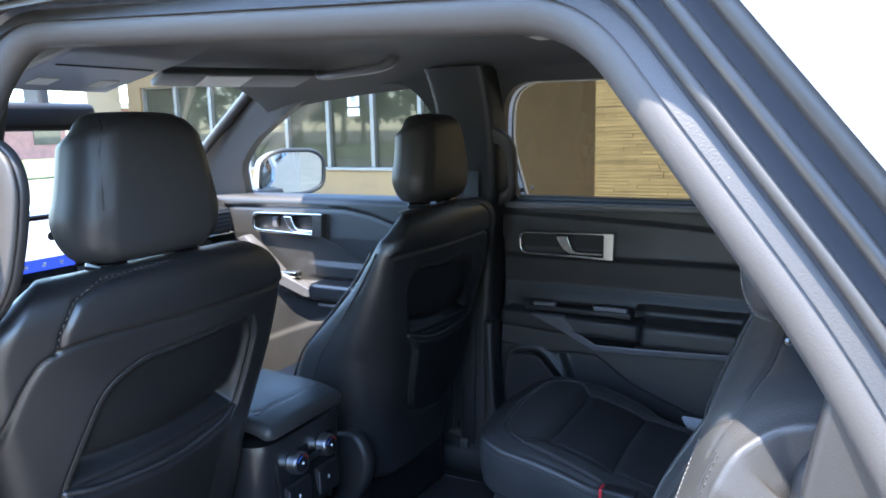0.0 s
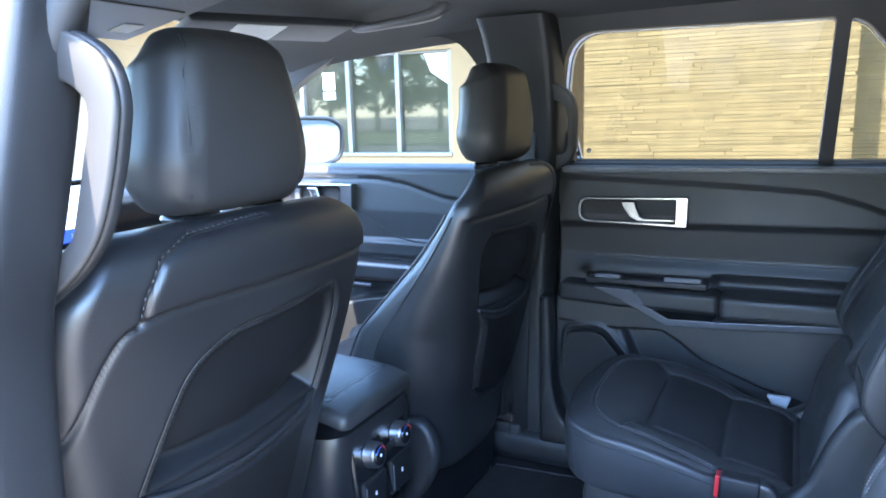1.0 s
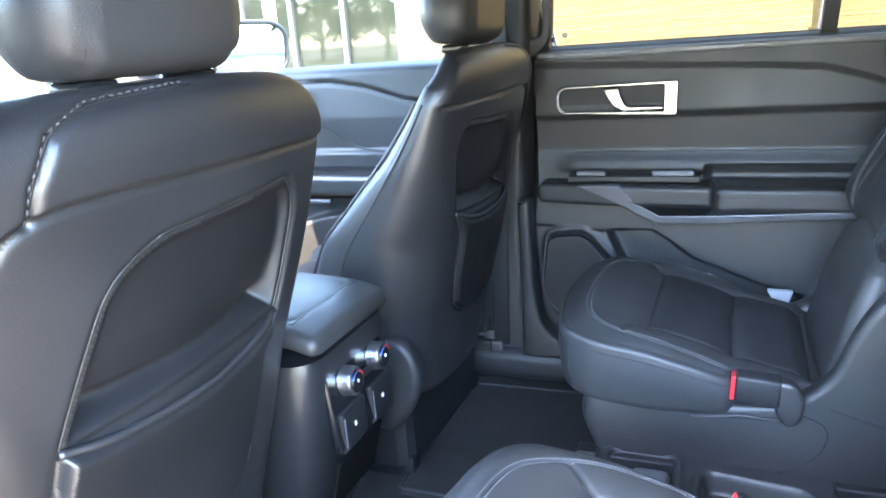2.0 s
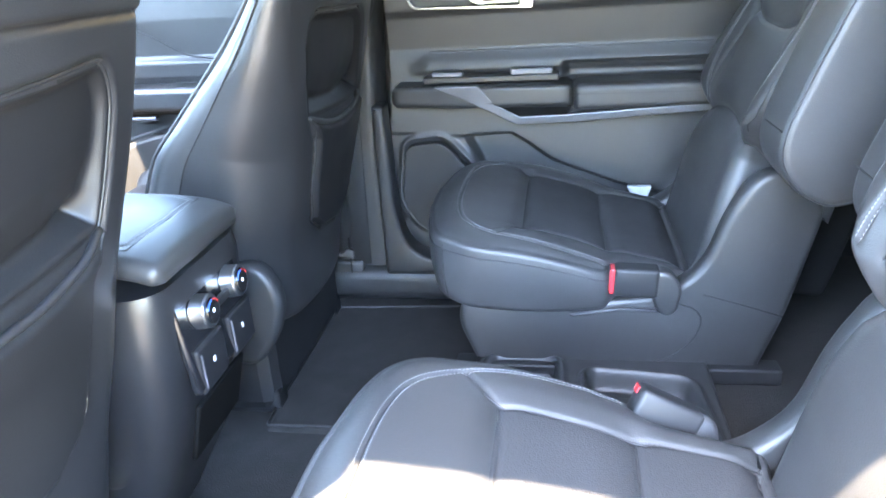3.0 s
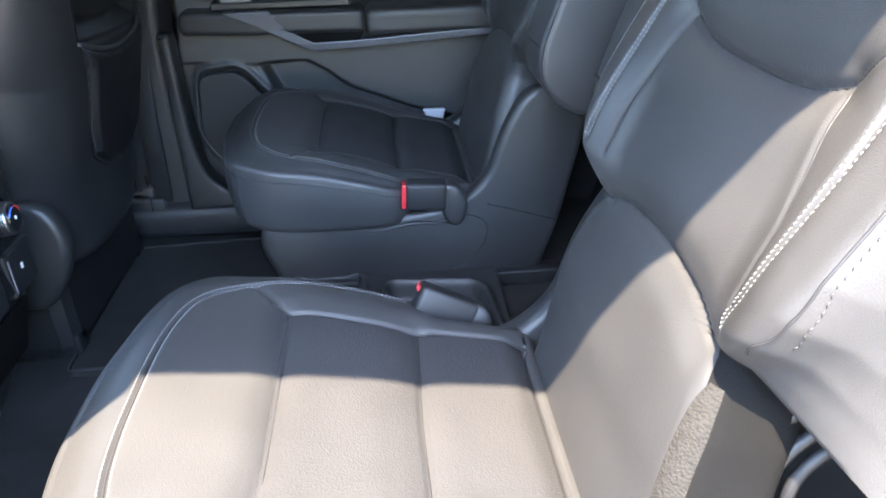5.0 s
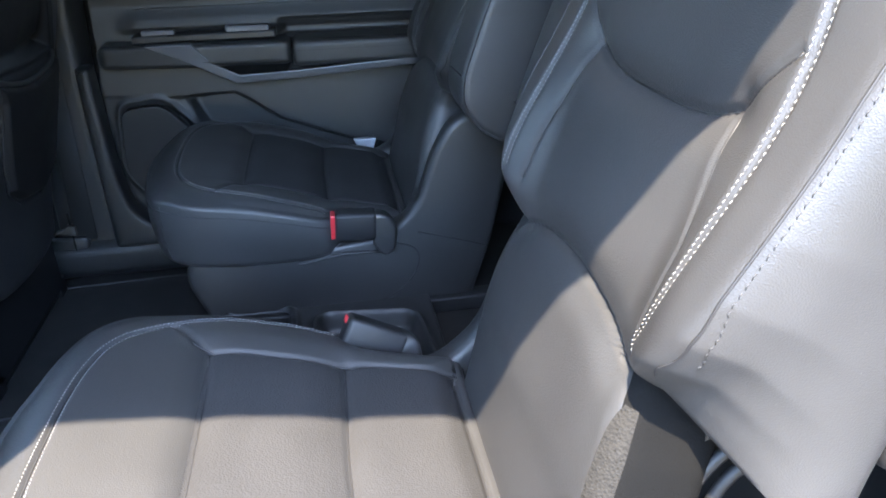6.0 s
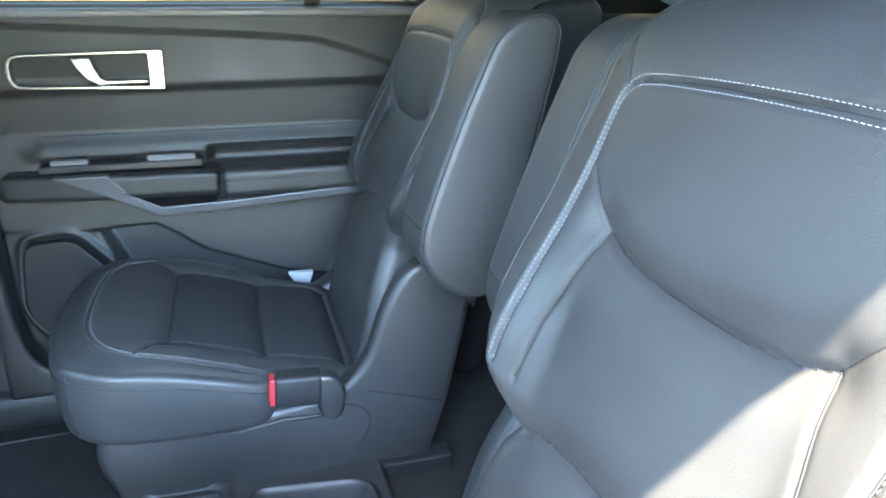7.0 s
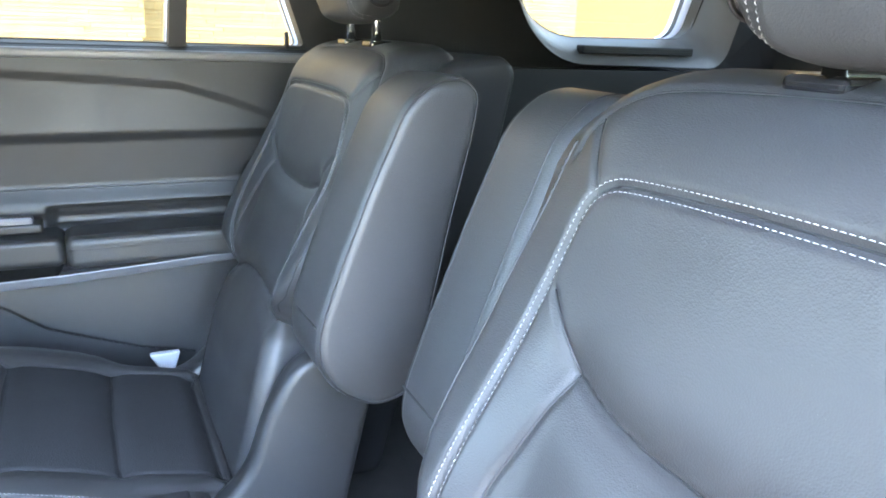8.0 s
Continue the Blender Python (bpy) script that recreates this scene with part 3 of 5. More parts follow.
part("sill_trim", box(-1.6, 0.5, 0.680, 0.78, -0.149, -0.060, 0.03, 4), PLASTIC, car_body, "black plastic sill trim", True)
lip = rounded([(-0.49, 0.34), (-0.462, 0.34), (-0.455, 0.10), (-0.438, 0.015), (-0.39, -0.028), (-0.28, -0.040), (-0.12, -0.042), (-0.12, -0.070), (-0.49, -0.070)], [0.005, 0.01, 0.05, 0.04, 0.04, 0.03, 0.004, 0.004, 0.01])
part("sill_trim", plate(lip, 0.672, 0.735, bevel=0.010, segments=3), PLASTIC, car_body, "curved black pillar foot trim", True)
part("sill_trim", box(-1.6, 0.5, -0.80, -0.69, -0.149, -0.06, 0.02, 3), PLASTIC, car_body, "black plastic sill trim")


def b_pillar(side):
    line = [(-0.55, 0.735, -0.10), (-0.545, 0.735, 0.3), (-0.535, 0.735, 0.62), (-0.525, 0.715, 0.76), (-0.53, 0.665, 0.97), (-0.54, 0.64, 1.05)]
    bm = bmesh.new()
    rings = []
    for (x, y, z), w in zip(glide(line, 30), np.linspace(0, 1, 30)):
        half = np.interp(w, [0, 0.3, 0.62, 0.8, 1], [0.07, 0.062, 0.070, 0.085, 0.095])
        loop = rounded([(x - half, y + 0.06), (x - half, y - 0.028), (x + half * 0.9, y - 0.028), (x + half * 1.1, y + 0.06)], 0.022, 4)
        rings.append([bm.verts.new((a, b, z)) for a, b in loop])
    for a, b in zip(rings[:-1], rings[1:]):
        for k in range(len(a)):
            l = (k + 1) % len(a)
            bm.faces.new((a[k], a[l], b[l], b[k]))
    bmesh.ops.recalc_face_normals(bm, faces=bm.faces[:])
    part("b_pillar", bm, PLASTIC, car_body, "dark grey moulded door pillar trim", True, side)
    if side > 0:
        loop = [(x - 0.016, z) for x, z in ((-0.50, 0.900), (-0.418, 0.885), (-0.390, 0.860), (-0.380, 0.825), (-0.385, 0.765), (-0.392, 0.715), (-0.410, 0.686), (-0.50, 0.640), (-0.50, 0.700), (-0.418, 0.712), (-0.408, 0.735), (-0.404, 0.80), (-0.406, 0.828), (-0.420, 0.842), (-0.50, 0.852))]
        bends, depth = [0.004, 0.02, 0.02, 0.03, 0.05, 0.02, 0.02, 0.004, 0.004, 0.012, 0.02, 0.02, 0.01, 0.01, 0.004], (0.727, 0.760)
    else:
        loop = [(-0.548, 0.928), (-0.412, 0.89), (-0.386, 0.870), (-0.378, 0.837), (-0.392, 0.785), (-0.416, 0.728), (-0.450, 0.692), (-0.531, 0.640), (-0.571, 0.621), (-0.571, 0.711), (-0.469, 0.711), (-0.451, 0.725), (-0.416, 0.822), (-0.415, 0.838), (-0.432, 0.852), (-0.548, 0.874)]
        bends, depth = [0.004, 0.02, 0.02, 0.03, 0.05, 0.05, 0.03, 0.01, 0.004, 0.004, 0.012, 0.015, 0.02, 0.008, 0.01, 0.004], (0.683, 0.702)
    outline, split = rounded(loop, bends), depth[1] - 0.007 if side < 0 else depth[0] + 0.009
    inner, face = ((depth[0], split), (split - 0.0005, depth[1])) if side < 0 else ((split, depth[1]), (depth[0], split + 0.0005))
    handle = soft_smooth(part("grab_handle", plate(outline, *inner, bevel=0.003, segments=2, bend=lean if side > 0 else None), PLASTIC, None, "", True, side), 50)
    tagged(handle, "dark grey moulded grab handle on the door pillar", "grab handle", "pillar grab handles")
    soft_smooth(part("grip_face", plate(grown(outline, -0.0012), *face, bevel=0.0035, segments=3, bend=lean if side > 0 else None), HANDLE, handle, "paler grey face of the handle", True, side), 50)


b_pillar(1)
foot = part("pillar_foot", box(-0.645, -0.550, 0.688, 0.712, -0.105, -0.040, 0.010, 3), PLASTIC, car_body, "rounded plastic foot of the door pillar", True)
part("foot_seam", box(-0.5825, -0.5795, 0.6865, 0.690, -0.11, 0.02, 0.0), SHADE_BLACK, foot)
part("anchor_cap", plate(rounded([(-0.622, -0.036), (-0.616, -0.024), (-0.598, -0.020), (-0.588, -0.008), (-0.572, -0.012), (-0.572, -0.036)], 0.004), 0.686, 0.705, bevel=0.003), HANDLE, foot, "pale belt anchor cap", True)
b_pillar(-1)


# ---- seats ----
def second_row_seat(side, group, recline=0.0, tuck_back=0.0):
    seat = thing("captain_chair", "black leather captain's chair with white contrast stitching", "car seat", group=group, at=(0.0, 0.41 * side, -0.03))

    # cushion
    tip = lambda pts: [(x + recline * (z - 0.10), z) for x, z in pts]
    both = lambda line: [tuple(p) for p in glide(list(line) + [(-y, x) for y, x in line[-2::-1]], 90)]
    rim = both([(0.214, -0.002), (0.215, -0.06), (0.211, -0.12), (0.203, -0.165), (0.186, -0.205), (0.158, -0.232), (0.115, -0.246), (0.06, -0.252), (0.0, -0.253)])
    left = [(-0.199, -0.178), (-0.151, -0.137), (-0.152, -0.06), (-0.153, 0.005), (-0.156, 0.135)]
    bars = [[(-0.151, -0.137), (-0.08, -0.133), (0.08, -0.133), (0.151, -0.137)], [(-0.153, 0.005), (0.0, 0.002), (0.153, 0.005)], [(-0.156, 0.128), (0.156, 0.128)]]
    inserts = [left, [(-y, x) for y, x in left], *bars]
    press, groove, soft = seams([rim], 0.0040, 0.0030), seams(inserts, 0.0042, 0.0034), seams(bars, 0.0060, 0.016)

    def cushion_face(y, x):
        wing = step(0.145, 0.185, np.abs(y)) * step(-0.21, -0.10, x) * 0.007
        return press(y, x) + groove(y, x) + soft(y, x) + wing

    half = [(-0.312, 0.0), (-0.310, 0.06), (-0.301, 0.115), (-0.291, 0.167), (-0.270, 0.211), (-0.227, 0.239), (-0.165, 0.245), (-0.08, 0.244), (-0.03, 0.241), (0.0, 0.234), (0.018, 0.216), (0.036, 0.204), (0.08, 0.201), (0.145, 0.198)]
    cushion = Cushion(half, 0.408, [(-0.33, 0.216), (-0.255, 0.231), (-0.19, 0.223), (-0.135, 0.213), (-0.05, 0.190), (0.0, 0.174), (0.15, 0.140)],
                      [(-0.33, 0.120), (-0.265, 0.114), (-0.14, 0.106), (-0.03, 0.106), (0.15, 0.116)], cushion_face)
    body = cushion.build("seat_cushion", LEATHER, seat, "black leather seat cushion", side)
    body.data.materials.append(LEATHER_PERF)
    insert = [(-0.137, -0.151), (0.005, -0.153), (0.128, -0.156), (0.128, 0.156), (0.005, 0.153), (-0.137, 0.151)]
    for face in body.data.polygons:
        spot = face.center + seat.location
        if face.normal.z > 0.5 and inside(spot.x, abs(spot.y) - 0.408, insert) > 0:
            face.material_index = 1
    belt_line = cushion.wall(0.10)
    solid("side_seam", *tube(belt_line, 0.0012, True, 6), DARK_THREAD, body, side=side)
    for y in (-0.216, 0.216):
        k = int(np.argmin(np.hypot(cushion.loop[:, 0] + 0.262, cushion.loop[:, 1] - y)))
        solid("corner_seam", *tube([cushion.wall(f)[k] for f in np.linspace(0.02, 0.98, 12)], 0.0010, ring=6), DARK_THREAD, body, side=side)
    cushion.stitch([offset(rim, 0.0042), offset(rim, -0.0042)], body, side=side)
    cushion.crease([rim, *inserts], body, side)

    # backrest
    back = Pad(tip([(0.132, 0.090), (0.158, 0.200), (0.172, 0.270), (0.209, 0.380), (0.236, 0.450), (0.265, 0.535), (0.300, 0.648), (0.328, 0.686), (0.368, 0.704), (0.430, 0.709)]), 0.418, [(0.000, 0.178), (0.160, 0.179), (0.283, 0.166), (0.332, 0.156), (0.363, 0.142), (0.3665, 0.156), (0.384, 0.176), (0.411, 0.199), (0.447, 0.217), (0.49, 0.227), (0.55, 0.231), (0.784, 0.229), (0.891, 0.212), (1, 0.205)],
               [(0.000, 0.090), (0.363, 0.090), (0.3665, 0.152), (0.624, 0.118), (0.789, 0.085), (0.891, 0.066), (1, 0.055)], front=0.024, back=0.02, ends=(0.02, 0.030), crown=0.004, rows=250, across=190, sag=0.5)
    rises = lambda z: float(np.interp(z, back.line[:, 1], back.run))
    yoke = [(-0.176, rises(0.388)), (-0.176, rises(0.45)), (-0.170, rises(0.55)), (-0.158, rises(0.615)), (-0.146, rises(0.632)), (-0.118, rises(0.640)), (0, rises(0.643))]
    outer = [(0.158, rises(0.615)), (0.168, rises(0.55)), (0.170, rises(0.50)), (0.166, rises(0.45)), (0.157, rises(0.403)), (0.145, rises(0.376)), (0.140, rises(0.362))]
    yoke = [tuple(p) for p in glide(yoke + [(-y, r) for y, r in yoke[-2:3:-1]] + outer, 90)]
    v_left = [(-0.158, rises(0.565)), (-0.118, rises(0.525))]
    belly = [tuple(p) for p in glide([(-0.118, rises(0.525)), (-0.085, rises(0.515)), (-0.04, rises(0.510)), (0.04, rises(0.510)), (0.085, rises(0.514)), (0.118, rises(0.524))], 30)]
    waist_left = [(-0.118, rises(0.525)), (-0.142, rises(0.44)), (-0.145, rises(0.385))]
    lumbar = [tuple(p) for p in glide([(-0.126, rises(0.347)), (-0.118, rises(0.349)), (-0.08, rises(0.362)), (0, rises(0.369)), (0.08, rises(0.362)), (0.118, rises(0.349)), (0.126, rises(0.347))], 30)]
    flip = lambda line: [(-y, r) for y, r in line]
    crest = [(-0.196, rises(0.650)), (-0.190, rises(0.672)), (-0.170, rises(0.688)), (-0.12, rises(0.696)), (0, rises(0.698))]
    crest = [tuple(p) for p in glide(crest + [(-y, r) for y, r in crest[-2::-1]], 60)]
    corner = [(-0.186, rises(0.678)), (-0.150, rises(0.630))]
    lines = [yoke, v_left, flip(v_left), belly, waist_left, flip(waist_left), lumbar, crest, corner, flip(corner)]
    thin, deep, soft = seams([v_left, flip(v_left), waist_left, flip(waist_left), crest, corner, flip(corner)], 0.0026, 0.0030), seams([yoke, belly, lumbar], 0.0048, 0.0034), seams([belly, lumbar], 0.008, 0.020)
    press = lambda y, run: np.minimum(thin(y, run), deep(y, run))
    upper, lower = rises(0.385), rises(0.60)

    def back_face(y, run):
        wing = 0.024 * step(0.11, 0.19, np.abs(y)) * step(upper - 0.05, upper - 0.005, run) * (1 - step(upper + 0.02, lower - 0.02, run)) - 0.016 * step(0.15, 0.235, np.abs(y)) * step(lower - 0.06, lower + 0.04, run)
        return press(y, run) + soft(y, run) + wing

    back.relief = back_face
    rest = soft_smooth(back.build("backrest", LEATHER, seat, "black leather backrest", side), 72)
    back.stitch([offset(yoke, 0.0040), offset(yoke, -0.0040)], rest, side=side)
    back.crease(lines, rest, side)
    rest.data.materials.append(SHADE_BLACK)
    rest.data.materials.append(LEATHER_SOFT)
    rows = [min(f.index // back.sizes, back.rows - 1) for f in rest.data.polygons]
    ys = np.array([abs(f.center.y + seat.location.y) - back.middle for f in rest.data.polygons])
    centre = inside(ys, back.run[rows], yoke) > 0
    for face in rest.data.polygons:
        if centre[face.index] and face.normal.x < 0.2:
            face.material_index = 2
        # the lower outer side is blackened for the shade under the wing
        if ys[face.index] > 0 and face.index % back.sizes >= back.across + 2 * back.around - 6 and back.run[rows[face.index]] < 0.3645 * back.total:
            face.material_index = 1
    piping = [(-0.158, rises(0.352)), (-0.180, rises(0.373)), (-0.200, rises(0.396)), (-0.210, rises(0.42)), (-0.214, rises(0.46)), (-0.215, rises(0.50)), (-0.213, rises(0.60)), (-0.205, rises(0.66))]
    piping = [tuple(p) for p in glide(piping, 60)]
    for line in (piping, flip(piping)):
        back.crease([line[5:]], rest, side, 0.0010, "edge_piping")
        back.stitch([[(y + math.copysign(0.0045, y), r) for y, r in line[10:]]], rest, LEATHER, side, 0.0042, 0.0022, 0.0005)
    shell = plate(rounded(tip([(0.340, 0.300), (0.366, 0.66), (0.396, 0.690), (0.480, 0.700), (0.500, 0.68), (0.435, 0.300)]), 0.02), 0.198, 0.643, bevel=0.012, segments=3)
    part("back_shell", shell, PLASTIC_DARK, seat, "black grained plastic seat back shell", True, side)
    # the frame's black stands for the shade it sits in
    part("hinge_frame", plate(rounded(tip([(0.185, 0.10), (0.26, 0.385), (0.43, 0.385), (0.36, 0.08)]), 0.02), 0.265, 0.530, bevel=0.010, segments=2), SHADE_BLACK, seat, "hinge frame in a black that stands for shade", True, side)
    # grey mesh at the lumbar's outer edge
    strip = [tuple(p) for p in glide([(0.150, rises(0.12)), (0.154, rises(0.22)), (0.148, rises(0.29)), (0.146, rises(0.310)), (0.1465, rises(0.329))], 30)]
    rim_at = lambda r: float(np.interp(r, back.run, back.w)) - 0.002
    rows = [[back.spot(y + w * (rim_at(r) - y), r, 0.0007) for w in np.linspace(0, 1, 8)] for y, r in strip]
    solid("mesh_edge", [v for row in rows for v in row], [(8 * i + k, 8 * i + k + 1, 8 * i + k + 9, 8 * i + k + 8) for i in range(29) for k in range(7)], MESH, rest, "grey mesh edge of the backrest", side=side)
    # head restraint
    drop = 0.8 * tuck_back
    head = Pad(tip([(0.334, 0.722 - drop), (0.312, 0.775 - drop), (0.312, 0.890 - drop), (0.338, 0.945 - drop)]), 0.42, [(0, 0.082), (0.25, 0.104), (0.8, 0.100), (1, 0.075)], [(0, 0.08), (0.5, 0.105), (1, 0.07)],
               front=0.032, back=0.03, ends=(0.03, 0.04), relief=seams([[(-0.072, 0), (-0.076, 0.12), (-0.070, 0.3)], [(0.072, 0), (0.076, 0.12), (0.070, 0.3)]], 0.003, 0.004), rows=60, across=50, ease=0.08)
    top = head.build("head_restraint", LEATHER, seat, "black leather head restraint", side)
    head.stitch([[(s * (0.072 + d), 0.012), (s * (0.076 + d), 0.12), (s * (0.070 + d), head.total - 0.02)] for s in (-1, 1) for d in (-0.004, 0.004)], top, side=side)
    shift = recline * 0.62
    for outer in (0.42 + 0.104, 0.42 - 0.104):
        way = 1 if outer > 0.42 else -1
        part("pivot_cover", dial((0.352 + shift, outer - 0.002 * way, 0.776 - drop), (0, way, 0), 0.023, 0.005, 28), PLASTIC_DARK, top, "round black pivot cover", True, side)
        part("pivot_cap", dial((0.352 + shift, outer + 0.0025 * way, 0.776 - drop), (0, way, 0), 0.014, 0.005, 24), PLASTIC, top, "round black pivot cap", True, side)
    for y in (0.365, 0.475):
        solid("post", *tube([(0.366 + shift, y, 0.69), (0.362 + shift, y, 0.80)], 0.0065, ring=12), CHROME, top, "chrome post", side=side)
        part("sleeve", box(0.349 + shift, 0.384 + shift, y - 0.02, y + 0.02, 0.700, 0.7105, 0.004), GLOSS_BLACK, top, "black post sleeve", side=side)

    # inboard armrest, folded up
    shape = [(0.372, 0.683), (0.338, 0.680), (0.303, 0.654), (0.284, 0.610), (0.266, 0.570), (0.231, 0.480), (0.208, 0.415), (0.205, 0.375), (0.228, 0.335), (0.275, 0.308), (0.325, 0.322), (0.345, 0.42), (0.365, 0.52), (0.388, 0.62), (0.393, 0.665)]
    shape = [(x + 1.65 * tuck_back, z) for x, z in shape]
    loop = [tuple(p) for p in rounded(shape, 0.022, 5)]
    reach = (0.070, 0.168) if tuck_back else (0.064, 0.182)
    arm = part("armrest", plate(loop, *reach, bevel=0.013, segments=4, bend=lambda x, z: 0.004 * math.sin((z - 0.3) * 8)), LEATHER, seat, "folded-up black leather armrest", True, side)
    soft_smooth(arm, 50)
    for y, inset in ((reach[0] + 0.0035, -0.0036), (0.152, -0.0004) if tuck_back else (0.1785, -0.0036)):
        edge = [(x, y + 0.004 * math.sin((z - 0.3) * 8), z) for x, z in grown(loop, inset)]
        solid("piping", *tube(edge, 0.0013, True, 6), DARK_THREAD, arm, "piped leather edge", side=side)
    low = [(0.2085 + 1.65 * tuck_back, y, 0.412 + 0.03 * (0.118 - y)) for y in np.linspace(0.078, 0.158, 8)]
    solid("seam", *tube(low, 0.0013, ring=6), DARK_THREAD, arm, "sunk dark seam", side=side)

    # lower plastic
    outline = rounded([(-0.235, 0.115), (-0.245, 0.07), (-0.205, -0.029), (0.238, -0.029), (0.278, 0.09), (0.318, 0.272), (0.285, 0.335), (0.215 + tuck_back, 0.325), (0.178 + tuck_back, 0.262), (0.150 + tuck_back, 0.175), (0.095 + tuck_back, 0.128), (0.0, 0.115)], 0.03)
    shield = part("side_shield", plate(outline, 0.182, 0.222, bevel=0.012, segments=3), PLASTIC, seat, "black plastic side shield", True, side)
    solid("shield_groove", *tube([(x, 0.1815, z) for x, z in glide([(0.150, 0.128), (0.21, 0.110), (0.272, 0.090)], 14)], 0.0016, ring=6), PLASTIC_DARK, shield, side=side)
    solid("shield_groove", *tube([(x, 0.1815, z) for x, z in glide([(0.0, 0.0), (0.06, 0.0), (0.10, 0.010), (0.137, 0.042), (0.150, 0.078), (0.139, 0.101), (0.102, 0.114)], 30)], 0.0016, ring=6), PLASTIC_DARK, shield, side=side)
    fold = glide([(0.170 + tuck_back, 0.212), (0.187 + tuck_back, 0.259), (0.209 + tuck_back, 0.294), (0.240 + tuck_back, 0.322)], 24)
    for y in (0.192, 0.199):
        solid("shield_piping", *tube([(x - 0.003, y, z + 0.003) for x, z in fold], 0.0022, ring=6), LEATHER, shield, "piped leather edge", side=side)
    outer = part("side_shield", plate(rounded([(-0.10, 0.09), (-0.10, 0.0), (0.243, -0.012), (0.30, 0.20), (0.27, 0.235), (0.20, 0.205), (0.13, 0.14)], 0.03), 0.585, 0.640, bevel=0.014, segments=3), PLASTIC, seat, "black plastic side shield", True, side)
    for reach in (0.0, 0.022, 0.040):
        arc = [(0.318 + (0.095 - reach) * math.cos(a), 0.572 + 0.2 * reach, 0.225 + (0.095 - reach) * math.sin(a)) for a in np.linspace(1.5, 3.2, 24)]
        solid("hinge_rib", *tube(arc, 0.005, ring=8), PLASTIC_DARK, outer, "curved black hinge cover rib", side=side)
    part("seat_base", box(-0.21, 0.24, 0.215, 0.60, -0.03, 0.11, 0.02), PLASTIC_DARK, seat, "dark plastic seat base", side=side)
    for y in (0.185, 0.62):
        part("floor_rail", box(-0.25, 0.28, y - 0.018, y + 0.018, -0.029, 0.0, 0.004), PLASTIC_DARK, seat, "dark steel seat rail", side=side)
    # buckle
    if tuck_back:
        laid = Matrix.Translation((0.042, 0.190, 0.163)) @ Matrix.Rotation(radians(27), 4, "Y") @ Matrix.Rotation(radians(14), 4, "X")
        sizes = ((-0.038, 0.038, -0.017, 0.017, -0.021, 0.021), (-0.0390, -0.037, -0.0135, 0.0, 0.008, 0.017))
    else:
        laid = Matrix.Translation((0.044, 0.166, 0.160)) @ Matrix.Rotation(radians(3), 4, "Y")
        sizes = ((-0.034, 0.034, -0.017, 0.017, -0.024, 0.024), (-0.0405, -0.033, -0.0125, 0.0125, -0.021, 0.021))

    def placed(bm):
        bm.transform(laid)
        return bm

    stalk = part("buckle", placed(box(*sizes[0], 0.006, 3)), PLASTIC_DARK, seat, "black seat belt buckle", True, side)
    soft_smooth(stalk, 40)
    part("release_button", placed(box(*sizes[1], 0.002)), RED, stalk, "red release button", side=side)
    sleeve = plate(rounded([(0.026, -0.026), (0.028, 0.023), (0.052, 0.020), (0.070, -0.006), (0.066, -0.044), (0.050, -0.056), (0.036, -0.046)], 0.010), -0.0145, 0.0145, bevel=0.006, segments=3)
    part("sleeve", placed(sleeve), VINYL, stalk, "black leather buckle sleeve", True, side)
    if tuck_back:
        solid("strap", *strap([(0.100, 0.165, 0.055), (0.105, 0.18, 0.045), (0.11, 0.20, 0.03)], 0.02, 0.006), WEBBING, stalk, side=side)
    else:
        solid("strap", *tube([(0.10, 0.178, 0.10), (0.02, 0.178, 0.102), (-0.05, 0.182, 0.088), (-0.09, 0.20, 0.09)], 0.0035, ring=8), WEBBING, stalk, side=side)
    return seat


second_row_seat(1, "second row chairs", 0.030)
second_row_seat(-1, "second row chairs", 0.0, 0.022)


